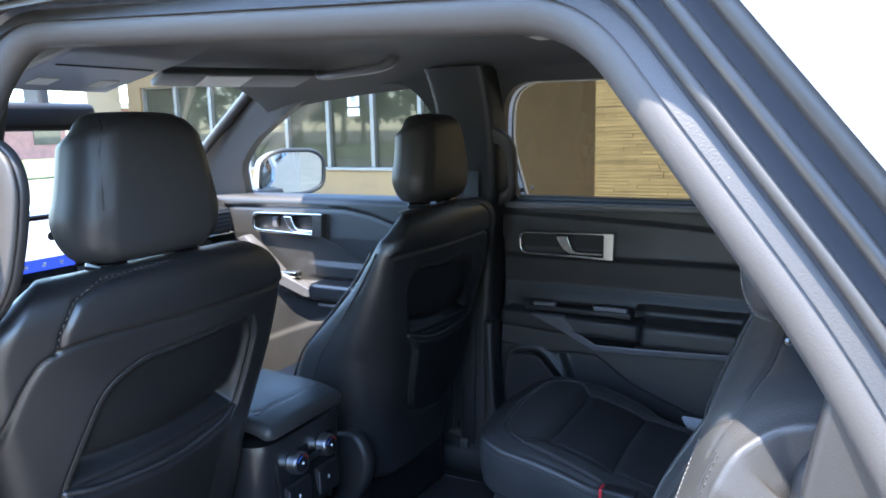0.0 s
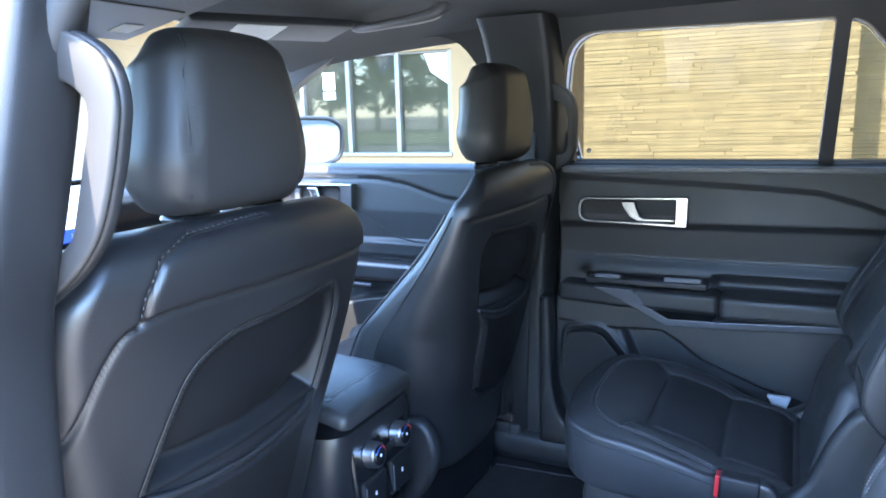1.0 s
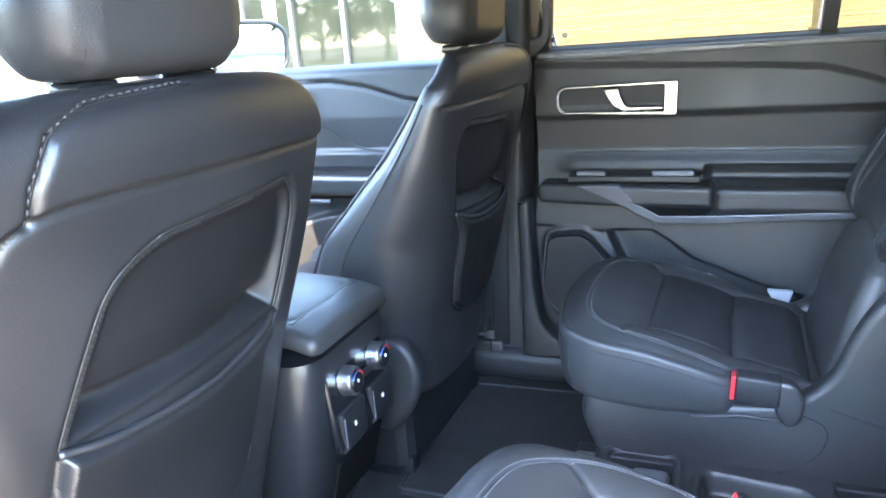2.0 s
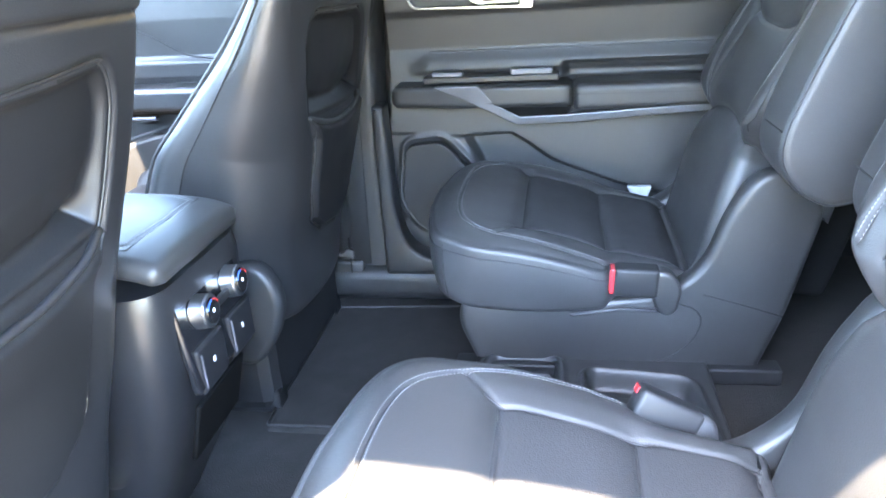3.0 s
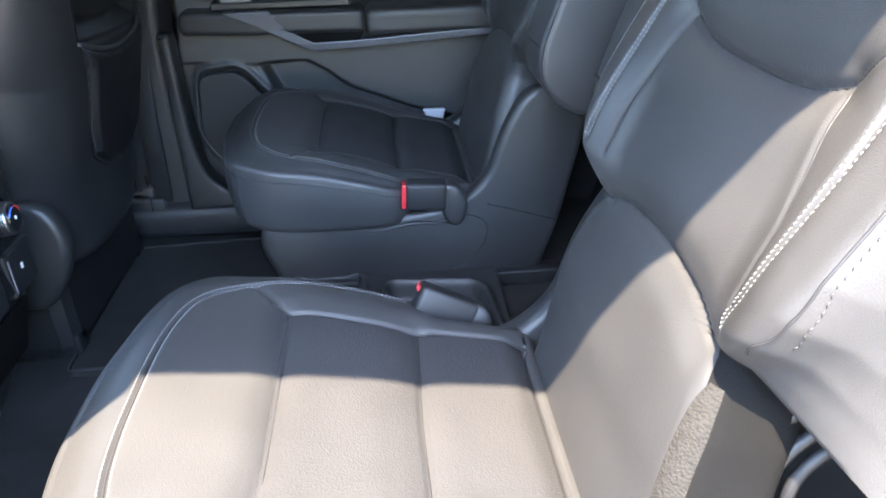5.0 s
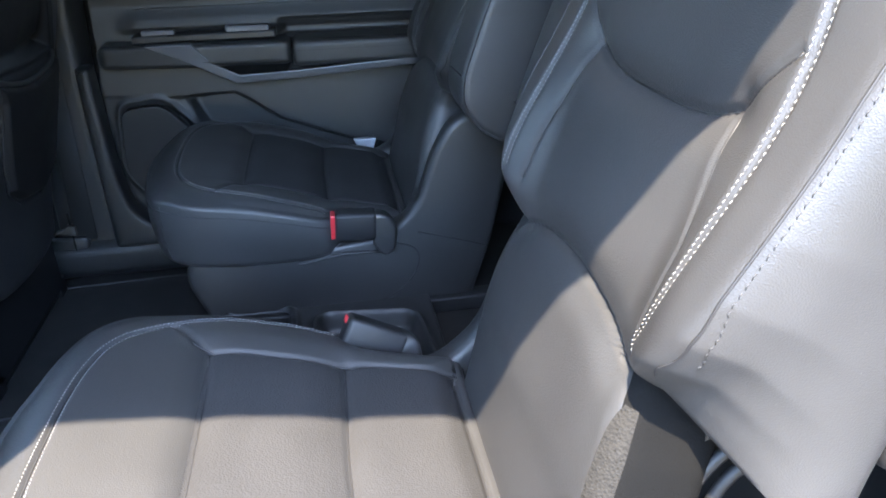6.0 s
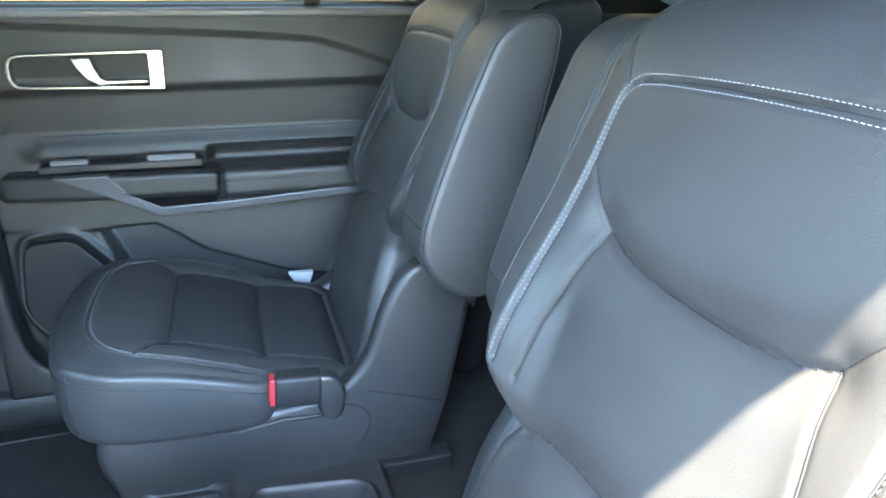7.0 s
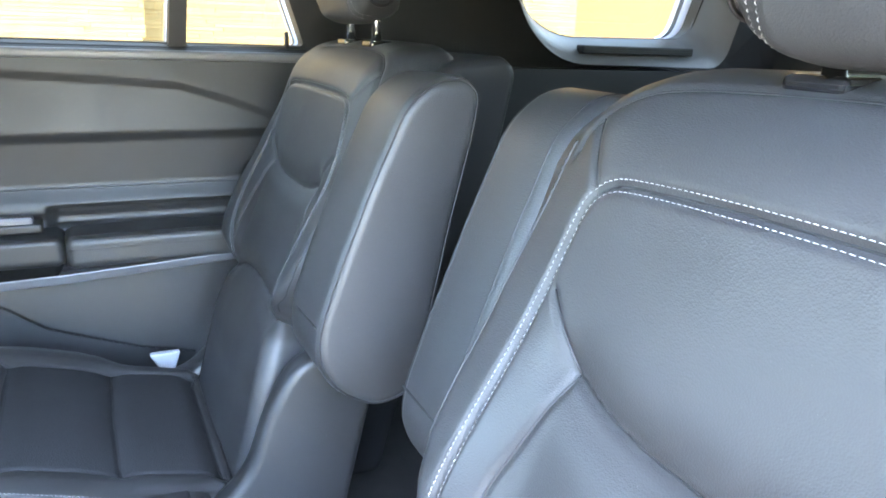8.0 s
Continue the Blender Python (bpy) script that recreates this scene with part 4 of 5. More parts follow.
def front_seat(side, dx, name_label, nod=0.0):
    y0 = 0.42
    seat = thing("front_seat", name_label, "car seat", group="front seats", at=(-0.85 + dx, y0 * side, -0.15))
    spine = [(-0.508 + dx, 0.712), (-0.500 + dx, 0.66), (-0.514 + dx, 0.60), (-0.564 + dx, 0.39), (-0.616 + dx, 0.18), (-0.638 + dx, 0.02)]
    back = Pad(spine, y0 - 0.010, [(0, 0.200), (0.04, 0.235), (0.08, 0.262), (0.13, 0.280), (0.30, 0.285), (0.7, 0.270), (1, 0.22)], [(0, 0.030), (0.07, 0.040), (0.16, 0.054), (0.28, 0.092), (0.41, 0.146), (0.55, 0.204), (0.75, 0.228), (1, 0.228)], front=0.105, back=0.040, ends=(0.035, 0.03), crown=0.034, rows=220, across=150, around=30, ease=0.07)
    falls = lambda z: float(np.interp(-z, -back.line[:, 1], back.run))
    panel = rounded([(0.172, falls(0.398)), (0.150, falls(0.465)), (0.118, falls(0.545)), (0.060, falls(0.577)), (-0.172, falls(0.585)), (-0.194, falls(0.545)), (-0.176, falls(0.465)), (-0.158, falls(0.413))], [0.01, 0.05, 0.05, 0.05, 0.03, 0.03, 0.03, 0.01])
    low = [(0.172, falls(0.398)), (0.188, falls(0.30)), (0.165, falls(0.19)), (0.05, falls(0.165)), (-0.05, falls(0.182)), (-0.100, falls(0.215)), (-0.114, falls(0.27)), (-0.128, falls(0.37)), (-0.158, falls(0.413))]
    pocket = [(0.172, falls(0.398)), (0.10, falls(0.390)), (0.0, falls(0.386)), (-0.08, falls(0.394)), (-0.158, falls(0.413))]
    shell_top = [tuple(p) for p in glide([(0.30, falls(0.42)), (0.26, falls(0.50)), (0.225, falls(0.585)), (0.19, falls(0.618)), (0.10, falls(0.630)), (-0.10, falls(0.628)), (-0.26, falls(0.618))], 70)]
    yoke = [(0.19, falls(0.618)), (0.186, falls(0.645)), (0.165, falls(0.675)), (0.12, falls(0.694)), (0.0, falls(0.700))]
    press = seams([panel[-1:] + panel, shell_top, low], 0.007, 0.0045)
    tight = seams([yoke], 0.005, 0.004)

    def face(y, run):
        deep = inside(y, run, panel)
        bag = inside(y, run, [*low, *pocket[::-1][1:-1]])
        under = step(-0.004, 0.004, run - np.interp(-y, [-p[0] for p in shell_top], [p[1] for p in shell_top]))
        lip = run - np.interp(-y, [-p[0] for p in pocket], [p[1] for p in pocket])
        mouth = (0.35 * step(-0.10, -0.03, lip) + 0.65 * step(-0.050, -0.022, lip)) * (1 - step(-0.018, -0.001, lip)) * step(0.006, 0.03, deep)
        return press(y, run) + tight(y, run) - 0.030 * mouth - 0.016 * step(0, 0.020, deep) + 0.010 * step(0.0, 0.012, bag) - 0.006 * under

    back.relief = face
    rest = back.build("backrest", VINYL, seat, "black leather seat back with a map pocket", side)
    rest.data.materials.append(LEATHER)
    rest.data.materials.append(PANEL)
    spots = [f.center + seat.location for f in rest.data.polygons]
    rows = [min(f.index // back.sizes, back.rows - 1) for f in rest.data.polygons]
    ys, runs = np.array([abs(p.y) - back.middle for p in spots]), back.run[rows]
    sunk = inside(ys, runs, [*panel, *low[::-1][1:-1]]) > 0.003
    for f, p, i, dull in zip(rest.data.polygons, spots, rows, sunk):
        if (p.x - back.line[i, 0]) * back.face[i, 0] + (p.z - back.line[i, 1]) * back.face[i, 1] < -0.70 * back.t[i]:
            f.material_index = 1
        elif dull:
            f.material_index = 2
    back.crease([yoke], rest, side, 0.0013)
    back.stitch([offset(yoke, 0.004)], rest, LEATHER, side, 0.006, 0.003, 0.0016)
    rim = [tuple(p) for p in glide([p for p in panel[::2]] , 120)]
    edge = back.spot(np.array([p[0] for p in rim]), np.array([p[1] for p in rim]), 0.001)
    # added bead that gives the panel's groove its highlight
    solid("panel_edge", *tube(edge, 0.0022, ring=8), PLASTIC, rest, "raised panel edge", side=side)
    lip = [tuple(p) for p in glide(pocket, 60)]
    edge = back.spot(np.array([p[0] for p in lip]), np.array([p[1] for p in lip]), 0.002)
    solid("pocket_edge", *tube(edge, 0.0050, ring=8), VINYL, rest, "rolled map pocket edge", side=side)
    seam = [tuple(p) for p in glide(low[4:], 60)]
    edge = back.spot(np.array([p[0] for p in seam]), np.array([p[1] for p in seam]), 0.0075)
    solid("pocket_piping", *tube(edge, 0.0020, ring=8), PLASTIC, rest, "piped map pocket side", side=side)
    # leather side seams
    for sign in (-1, 1):
        for share, thick in ((0.70, 0.0016), (0.95, 0.003)):
            run = [(back.line[i, 0] - share * back.t[i] * back.face[i, 0], back.middle + sign * (back.w[i] + 0.0002), back.line[i, 1] - share * back.t[i] * back.face[i, 1]) for i in range(30, 200)]
            solid("side_seam", *tube(run, thick, ring=6), DARK_THREAD if share < 0.8 else LEATHER, rest, side=side)
    # cushion
    cushion = Pad([(-1.13 + dx, 0.17), (-1.05 + dx, 0.20), (-0.85 + dx, 0.165), (-0.66 + dx, 0.12)], y0, [(0, 0.235), (1, 0.245)], [(0, 0.14), (1, 0.14)], front=0.04, ends=(0.06, 0.03), crown=0.004, rows=60, across=50,
                  relief=lambda y, run: 0.025 * step(0.15, 0.21, np.abs(y)) + seams([[(-0.15, 0), (-0.15, 0.6)], [(0.15, 0), (0.15, 0.6)], [(-0.15, 0.2), (0.15, 0.2)]], 0.006, 0.005)(y, run))
    cushion.build("seat_cushion", LEATHER, seat, "black leather seat cushion", side)
    part("seat_base", box(-1.08 + dx, -0.66 + dx, y0 - 0.22, y0 + 0.22, -0.149, 0.05, 0.03), PLASTIC_DARK, seat, "dark plastic seat base", side=side)
    for y in (y0 - 0.19, y0 + 0.19):
        part("floor_rail", box(-1.15 + dx, -0.66 + dx, y - 0.022, y + 0.022, -0.149, -0.10, 0.005), PLASTIC_DARK, seat, "dark steel seat rail", side=side)
    part("hinge_cover", plate(rounded([(-0.72 + dx, 0.00), (-0.72 + dx, 0.18), (-0.63 + dx, 0.195), (-0.595 + dx, 0.13), (-0.61 + dx, 0.06), (-0.66 + dx, -0.01)], 0.045), y0 - 0.275, y0 - 0.235, bevel=0.014, segments=3), PLASTIC, seat, "rounded black plastic hinge cover", True, side)
    # head restraint
    rest = Pad([(-0.508 + dx + nod, 0.938), (-0.491 + dx + nod, 0.890), (-0.483 + dx + nod, 0.80), (-0.491 + dx + nod, 0.712)], y0, [(0, 0.096), (0.2, 0.108), (0.75, 0.133), (1, 0.120)], [(0, 0.08), (0.2, 0.10), (0.8, 0.105), (1, 0.09)],
               front=0.046, back=0.04, ends=(0.050, 0.034), crown=0.008, rows=90, across=70, tuck=0.7, ease=0.12)
    side_seams = [[(-0.074, 0), (-0.090, 0.07), (-0.098, 0.14), (-0.096, 0.3)], [(0.074, 0), (0.090, 0.07), (0.098, 0.14), (0.096, 0.3)]]
    rest.relief = seams(side_seams, 0.0045, 0.0042)
    top = rest.build("head_restraint", LEATHER, seat, "black leather head restraint", side)
    inner = [[(y, 0.02), *[(y2, r2) for y2, r2 in line[1:-1]], (line[-1][0], rest.total - 0.02)] for line in side_seams for y in (line[0][0],)]
    for line in inner:
        rest.crease([line], top, side, 0.0016)
    for y in (y0 - 0.068, y0 + 0.068):
        solid("post", *tube([(-0.535 + dx + nod, y, 0.66), (-0.530 + dx + nod, y, 0.78)], 0.0065, ring=12), CHROME, top, "chrome post", side=side)
        part("sleeve", box(-0.556 + dx + nod, -0.512 + dx + nod, y - 0.022, y + 0.022, 0.700, 0.716, 0.006), GLOSS_BLACK, top, "black post sleeve", side=side)
    return seat


front_seat(-1, 0.0, "black leather driver's seat with a back map pocket")
front_seat(1, 0.06, "black leather front passenger seat with a back map pocket", -0.028)


# ---- rear door ----
rear_door = thing("rear_door", "closed rear door with black trim, padded armrest and chrome handle", "car door", at=(-0.1, 0.78, 0.0))
CREASE = [(-0.47, 0.646), (-0.2, 0.634), (0.03, 0.623), (0.16, 0.613), (0.24, 0.590), (0.33, 0.556), (0.45, 0.53)]
SPEAKER = rounded([(-0.440, 0.247), (-0.335, 0.255), (-0.262, 0.172), (-0.235, 0.06), (-0.30, -0.01), (-0.415, 0.025), (-0.456, 0.095)], 0.03)
POCKET = [(-0.46, 0.262), (-0.30, 0.252), (-0.185, 0.256), (-0.145, 0.232), (-0.09, 0.190), (0.06, 0.133), (0.16, 0.108), (0.5, 0.10)]


def door_face(x, z):
    base = np.interp(z, [-0.1, 0.0, 0.12, 0.30, 0.42, 0.448, 0.54, 0.62, 0.665, 0.678, 0.69], [0.735, 0.733, 0.735, 0.742, 0.752, 0.757, 0.750, 0.756, 0.760, 0.768, 0.80])
    line = np.interp(x, [p[0] for p in CREASE], [p[1] for p in CREASE])
    out = base + 0.007 * step(0.003, -0.003, z - line) - 0.004 * np.exp(-((z - line - 0.004) / 0.004) ** 2) * -1
    # the flat field under the handle
    out = out + 0.006 * step(0.010, -0.010, z - 0.528 - 0.01 * x)
    # soft pad behind the armrest
    pad = step(-0.42, -0.36, x) * step(0.444, 0.404, z) * step(0.388, 0.402, z)
    out = out - 0.007 * pad
    out = out + 0.018 * step(-0.075, -0.05, x) * step(0.412, 0.406, z) * step(0.37, 0.378, z)
    # lower map pocket and speaker
    edge = np.interp(x, [p[0] for p in POCKET], [p[1] for p in POCKET])
    under = z - edge
    out = out + 0.024 * step(0.0, -0.007, under) * step(-0.262, -0.238, x + 0.45 * (z - 0.17)) + 0.004 * step(0.0, -0.006, under)
    spk = inside(x, z, SPEAKER)
    out = out - 0.008 * np.exp(-((spk - 0.002) / 0.006) ** 2) + 0.004 * step(0.006, 0.012, spk)
    return out


door_outline = [(-0.462, 0.69), (-0.455, 0.40), (-0.468, 0.25), (-0.470, 0.08), (-0.43, -0.03), (-0.30, -0.09), (0.47, -0.09), (0.55, 0.69)]
trim = relief_sheet("door_trim", np.arange(-0.475, 0.56, 0.0045), np.arange(-0.10, 0.692, 0.004), door_face, PLASTIC, rear_door, "black moulded door trim", door_outline)
part("door_frame", plate(door_outline, 0.80, 0.85), PLASTIC_DARK, rear_door)


def rail_stitch(name, points, parent, mat, thick=0.001):
    return solid(name, *tube(points, thick, ring=6), mat, parent)


rail_stitch("pad_seam", [(x, float(door_face(np.array(x), np.array(0.441))) - 0.0002, 0.441) for x in np.linspace(-0.365, 0.40, 60)], trim, DARK_THREAD, 0.0013)
# handle bezel
outer = rounded([(-0.402, 0.535), (-0.402, 0.598), (-0.128, 0.603), (-0.130, 0.528)], [0.028, 0.028, 0.006, 0.006])
inner = rounded([(-0.395, 0.541), (-0.395, 0.592), (-0.157, 0.596), (-0.158, 0.536)], [0.022, 0.022, 0.004, 0.004])
bezel = part("handle_bezel", plate(outer, 0.733, 0.765, [inner], bevel=0.002), CHROME, rear_door, "bright chrome handle surround")
part("handle_cup", plate([(x, z) for x, z in inner], 0.758, 0.77), PLASTIC_DARK, bezel, "dark recessed handle cup")
part("lever", plate(rounded([(-0.294, 0.590), (-0.258, 0.590), (-0.253, 0.572), (-0.244, 0.553), (-0.234, 0.548), (-0.160, 0.548), (-0.160, 0.540), (-0.250, 0.539), (-0.270, 0.550), (-0.284, 0.570)], 0.004), 0.736, 0.752, bevel=0.003), CHROME, bezel, "chrome pull lever")
# armrest
front_arm = Pad([(-0.445, 0.378), (-0.30, 0.376), (-0.15, 0.375), (-0.046, 0.374)], 0.735, [(0, 0.040), (0.4, 0.055), (1, 0.056)], [(0, 0.048), (1, 0.05)], front=0.010, back=0.012, ends=(0.012, 0.006), rows=40, across=14, tuck=0.5)
rest = front_arm.build("armrest", PLASTIC, rear_door, "black armrest front with switches")
rear_arm = Pad([(-0.044, 0.373), (0.10, 0.374), (0.25, 0.373), (0.40, 0.372)], 0.735, [(0, 0.055), (1, 0.055)], [(0, 0.056), (1, 0.056)], front=0.014, back=0.012, ends=(0.006, 0.01), rows=40, across=20,
               relief=seams([[(-0.045, 0), (-0.045, 0.5)]], 0.003, 0.003))
pad = rear_arm.build("armrest_pad", LEATHER, rear_door, "stitched black leather armrest pad")
rail_stitch("pad_seam", [(x, 0.681, 0.352) for x in np.linspace(-0.04, 0.39, 24)], pad, DARK_THREAD, 0.0014)
# Satin trim strip; its wide diagonal end stands for a reflection on the armrest.
blade = [(-0.345, 0.377), (-0.250, 0.377), (-0.212, 0.334), (-0.160, 0.306), (-0.05, 0.309), (0.40, 0.334), (0.40, 0.320), (-0.05, 0.292), (-0.168, 0.289), (-0.232, 0.322), (-0.275, 0.345)]
part("satin_blade", plate(blade, 0.674, 0.70, bevel=0.002, bend=lambda x, z: 0.012 * (0.377 - z) / 0.08), SATIN, rear_door, "satin silver trim blade")
# dark plate in place of the shade inside the pull
part("pull_recess", plate(rounded([(-0.212, 0.332), (-0.160, 0.300), (-0.062, 0.302), (-0.046, 0.330)], 0.01), 0.6865, 0.74), SHADE_BLACK, rear_door, "dark plate standing for the shaded pull recess")
panel = part("switch_panel", box(-0.375, -0.075, 0.715, 0.760, 0.376, 0.392, 0.004), CONSOLE, rear_door, "smooth black switch panel")
part("pull_cup", box(-0.356, -0.286, 0.722, 0.745, 0.384, 0.402, 0.005), SATIN, panel, "satin silver pull cup")
part("window_switch", box(-0.182, -0.088, 0.722, 0.745, 0.386, 0.404, 0.005), SATIN, panel, "satin silver window switch")
grille = rounded([(-0.428, 0.236), (-0.340, 0.243), (-0.275, 0.168), (-0.25, 0.07), (-0.31, 0.004), (-0.405, 0.036), (-0.444, 0.098)], 0.025)
part("speaker_grille", plate(grille, 0.722, 0.745, bevel=0.003), PLASTIC_DARK, rear_door, "dark speaker grille")
# the strip's paler tone puts the sky's reflection into colour
part("belt_ledge", box(-0.452, 0.50, 0.7545, 0.80, 0.660, 0.6775, 0.006, 3), LEDGE, rear_door, "window ledge made paler for the sky on it", True)
part("belt_moulding", box(-0.44, 0.45, 0.776, 0.806, 0.672, 0.684, 0.004), RUBBER, rear_door, "black window belt seal")
solid("lock_pin", *tube([(0.362, 0.785, 0.68), (0.362, 0.785, 0.715)], [0.005, 0.004], ring=8), RUBBER, rear_door, "black lock pin")

# ---- front door ----
front_door = thing("front_door", "closed front passenger door with black trim and satin blade", "car door", at=(-1.1, 0.78, 0.0))
F_CREASE = [(-1.6, 0.632), (-1.2, 0.640), (-1.02, 0.638), (-0.92, 0.622), (-0.80, 0.585), (-0.6, 0.56)]


def front_face(x, z):
    base = np.interp(z, [-0.1, 0.1, 0.30, 0.42, 0.54, 0.655, 0.668, 0.68], [0.735, 0.735, 0.742, 0.752, 0.748, 0.758, 0.768, 0.80])
    line = np.interp(x, [p[0] for p in F_CREASE], [p[1] for p in F_CREASE])
    out = base + 0.008 * step(0.003, -0.003, z - line) + 0.006 * np.exp(-((z - line + 0.004) / 0.004) ** 2)
    out = out - 0.014 * step(-1.20, -1.10, x) * step(0.455, 0.447, z) * step(0.40, 0.41, z)
    out = out - 0.045 * step(-1.32, -1.15, x) * step(0.385, 0.375, z) * step(0.325, 0.335, z)
    out = out - 0.022 * step(0.20, 0.185, z - 0.10 * np.sin((x + 1.3) * 4))
    return out


trim = relief_sheet("door_trim", np.arange(-1.62, -0.60, 0.008), np.arange(-0.12, 0.682, 0.006), front_face, PLASTIC, front_door, "black moulded door trim")
part("door_frame", box(-1.62, -0.6, 0.80, 0.85, -0.12, 0.675, 0.004), PLASTIC_DARK, front_door)
outer = rounded([(-1.395, 0.552), (-1.395, 0.618), (-1.095, 0.620), (-1.098, 0.538)], [0.028, 0.028, 0.006, 0.006])
inner = rounded([(-1.386, 0.560), (-1.386, 0.610), (-1.135, 0.611), (-1.137, 0.552)], [0.022, 0.022, 0.004, 0.004])
bezel = part("handle_bezel", plate(outer, 0.730, 0.765, [inner], bevel=0.002), CHROME, front_door, "bright chrome handle surround")
part("handle_cup", plate(inner, 0.756, 0.77), PLASTIC_DARK, bezel, "dark recessed handle cup")
part("lever", plate(rounded([(-1.262, 0.607), (-1.226, 0.607), (-1.220, 0.588), (-1.210, 0.569), (-1.200, 0.564), (-1.137, 0.563), (-1.137, 0.555), (-1.218, 0.554), (-1.238, 0.566), (-1.252, 0.588)], 0.005), 0.736, 0.752, bevel=0.003), CHROME, bezel, "chrome pull lever")
part("lock_switch", box(-1.315, -1.295, 0.742, 0.757, 0.568, 0.602, 0.003), SATIN, bezel, "satin lock switch")
blade = [(-1.40, 0.54), (-1.34, 0.50), (-1.24, 0.415), (-1.13, 0.375), (-1.04, 0.372), (-1.04, 0.350), (-1.15, 0.345), (-1.27, 0.385), (-1.38, 0.48), (-1.43, 0.53)]
curve = glide([(-1.10, 0.728, 0.545), (-1.02, 0.730, 0.512), (-0.95, 0.734, 0.470), (-0.86, 0.737, 0.452), (-0.66, 0.738, 0.449)], 40)
rail_stitch("pad_seam", curve, trim, DARK_THREAD, 0.002)
shelf = Pad([(-1.14, 0.395), (-0.95, 0.395), (-0.64, 0.395)], 0.735, [(0, 0.05), (1, 0.05)], [(0, 0.055), (1, 0.055)], front=0.014, back=0.012, ends=(0.012, 0.006), rows=24, across=14)
shelf.build("armrest", VINYL, front_door, "padded black armrest")
part("satin_blade", plate(blade, 0.690, 0.73, bevel=0.003), SATIN, front_door, "satin silver trim blade")
part("window_switch", box(-1.27, -1.19, 0.700, 0.735, 0.405, 0.425, 0.004), CHROME, front_door, "bright window switches")
part("pull_lip", box(-1.10, -1.02, 0.695, 0.71, 0.318, 0.328, 0.003), SATIN, front_door, "satin pull lip")
# door mirror
door_mirror = thing("door_mirror", "white door mirror with a black-rimmed glass", "mirror", at=(-1.5, 0.95, 0.7))
turn = Matrix.Translation((-1.45, 1.02, 0.735)) @ Matrix.Rotation(radians(-27), 4, "Z") @ Matrix.Rotation(radians(1), 4, "Y")
bm = bmesh.new()
loop = rounded([(-0.13, -0.06), (-0.12, 0.05), (-0.05, 0.085), (0.09, 0.08), (0.135, 0.05), (0.13, -0.06), (0.06, -0.085), (-0.08, -0.085)], 0.04, 5)
rings = []
for d, s in ((0.0, 1.0), (-0.03, 1.03), (-0.08, 0.95), (-0.13, 0.7), (-0.15, 0.35)):
    rings.append([bm.verts.new((d, a * s, b * s)) for a, b in loop])
for a, b in zip(rings[:-1], rings[1:]):
    for k in range(len(a)):
        bm.faces.new((a[k], a[(k + 1) % len(a)], b[(k + 1) % len(a)], b[k]))
bm.faces.new(rings[-1])
bmesh.ops.recalc_face_normals(bm, faces=bm.faces[:])
bm.transform(turn)
part("housing", bm, PAINT, door_mirror, "white mirror housing", True)
solid("rim", *tube([turn @ Vector((0.002, a, b)) for a, b in loop], 0.008, True), RUBBER, door_mirror, "black mirror rim")
solid("mirror_glass", [turn @ Vector((0.001, a * 0.98, b * 0.98)) for a, b in loop], [range(len(loop))], MIRROR, door_mirror, "silvered mirror glass", False)
part("arm", box(-1.56, -1.44, 0.84, 0.96, 0.655, 0.68, 0.01), RUBBER, door_mirror, "black mirror arm")

# belt anchor behind the far chair
anchor = thing("seat_belt_anchor", "pale anchor cover with a black belt strap by the door sill", "seat belt", at=(0.1, 0.66, 0.1))
part("anchor_cover", plate(rounded([(0.070, 0.152), (0.124, 0.152), (0.110, 0.110), (0.090, 0.116)], 0.006), 0.660, 0.675, bevel=0.003), PALE, anchor, "pale plastic cover")
solid("belt_strap", [(0.128, 0.655, 0.100), (0.150, 0.655, 0.100), (0.222, 0.668, 0.25), (0.200, 0.668, 0.25), (0.128, 0.658, 0.100), (0.150, 0.658, 0.100), (0.222, 0.671, 0.25), (0.200, 0.671, 0.25)],
      [(0, 1, 2, 3), (7, 6, 5, 4), (0, 4, 5, 1), (2, 6, 7, 3)], WEBBING, anchor, "black belt webbing", False)

# ---- centre console ----
console = thing("centre_console", "black centre console with padded lid and rear air controls", "centre console", at=(-0.75, -0.05, -0.15))
bm = bmesh.new()
rings = []
for z, back, half in ((-0.149, -0.675, 0.105), (-0.10, -0.650, 0.114), (-0.05, -0.622, 0.122), (0.0, -0.599, 0.127), (0.06, -0.577, 0.131), (0.13, -0.561, 0.135), (0.20, -0.553, 0.137), (0.27, -0.548, 0.138), (0.292, -0.552, 0.134)):
    loop = rounded([(-1.15, -0.055 - half), (back, -0.055 - half), (back, -0.055 + half), (-1.15, -0.055 + half)], [0.01, 0.055, 0.055, 0.01], 6)
    rings.append([bm.verts.new((x, y, z)) for x, y in loop])
for a, b in zip(rings[:-1], rings[1:]):
    for k in range(len(a)):
        bm.faces.new((a[k], a[(k + 1) % len(a)], b[(k + 1) % len(a)], b[k]))
bm.faces.new(rings[-1])
bmesh.ops.recalc_face_normals(bm, faces=bm.faces[:])
soft_smooth(part("console_body", bm, CONSOLE, console, "black plastic console body", True))
rim = [(-0.105, 0.0), (-0.105, 0.36), (-0.085, 0.395), (0, 0.402), (0.085, 0.395), (0.105, 0.36), (0.105, 0.0)]
lid = Pad([(-1.0, 0.335), (-0.80, 0.343), (-0.62, 0.337), (-0.548, 0.320)], -0.040, [(0, 0.128), (1, 0.122)], [(0, 0.042), (1, 0.026)], front=0.016, back=0.008, ends=(0.02, 0.014), crown=0.010, rows=80, across=60, relief=seams([rim], 0.0018, 0.003))
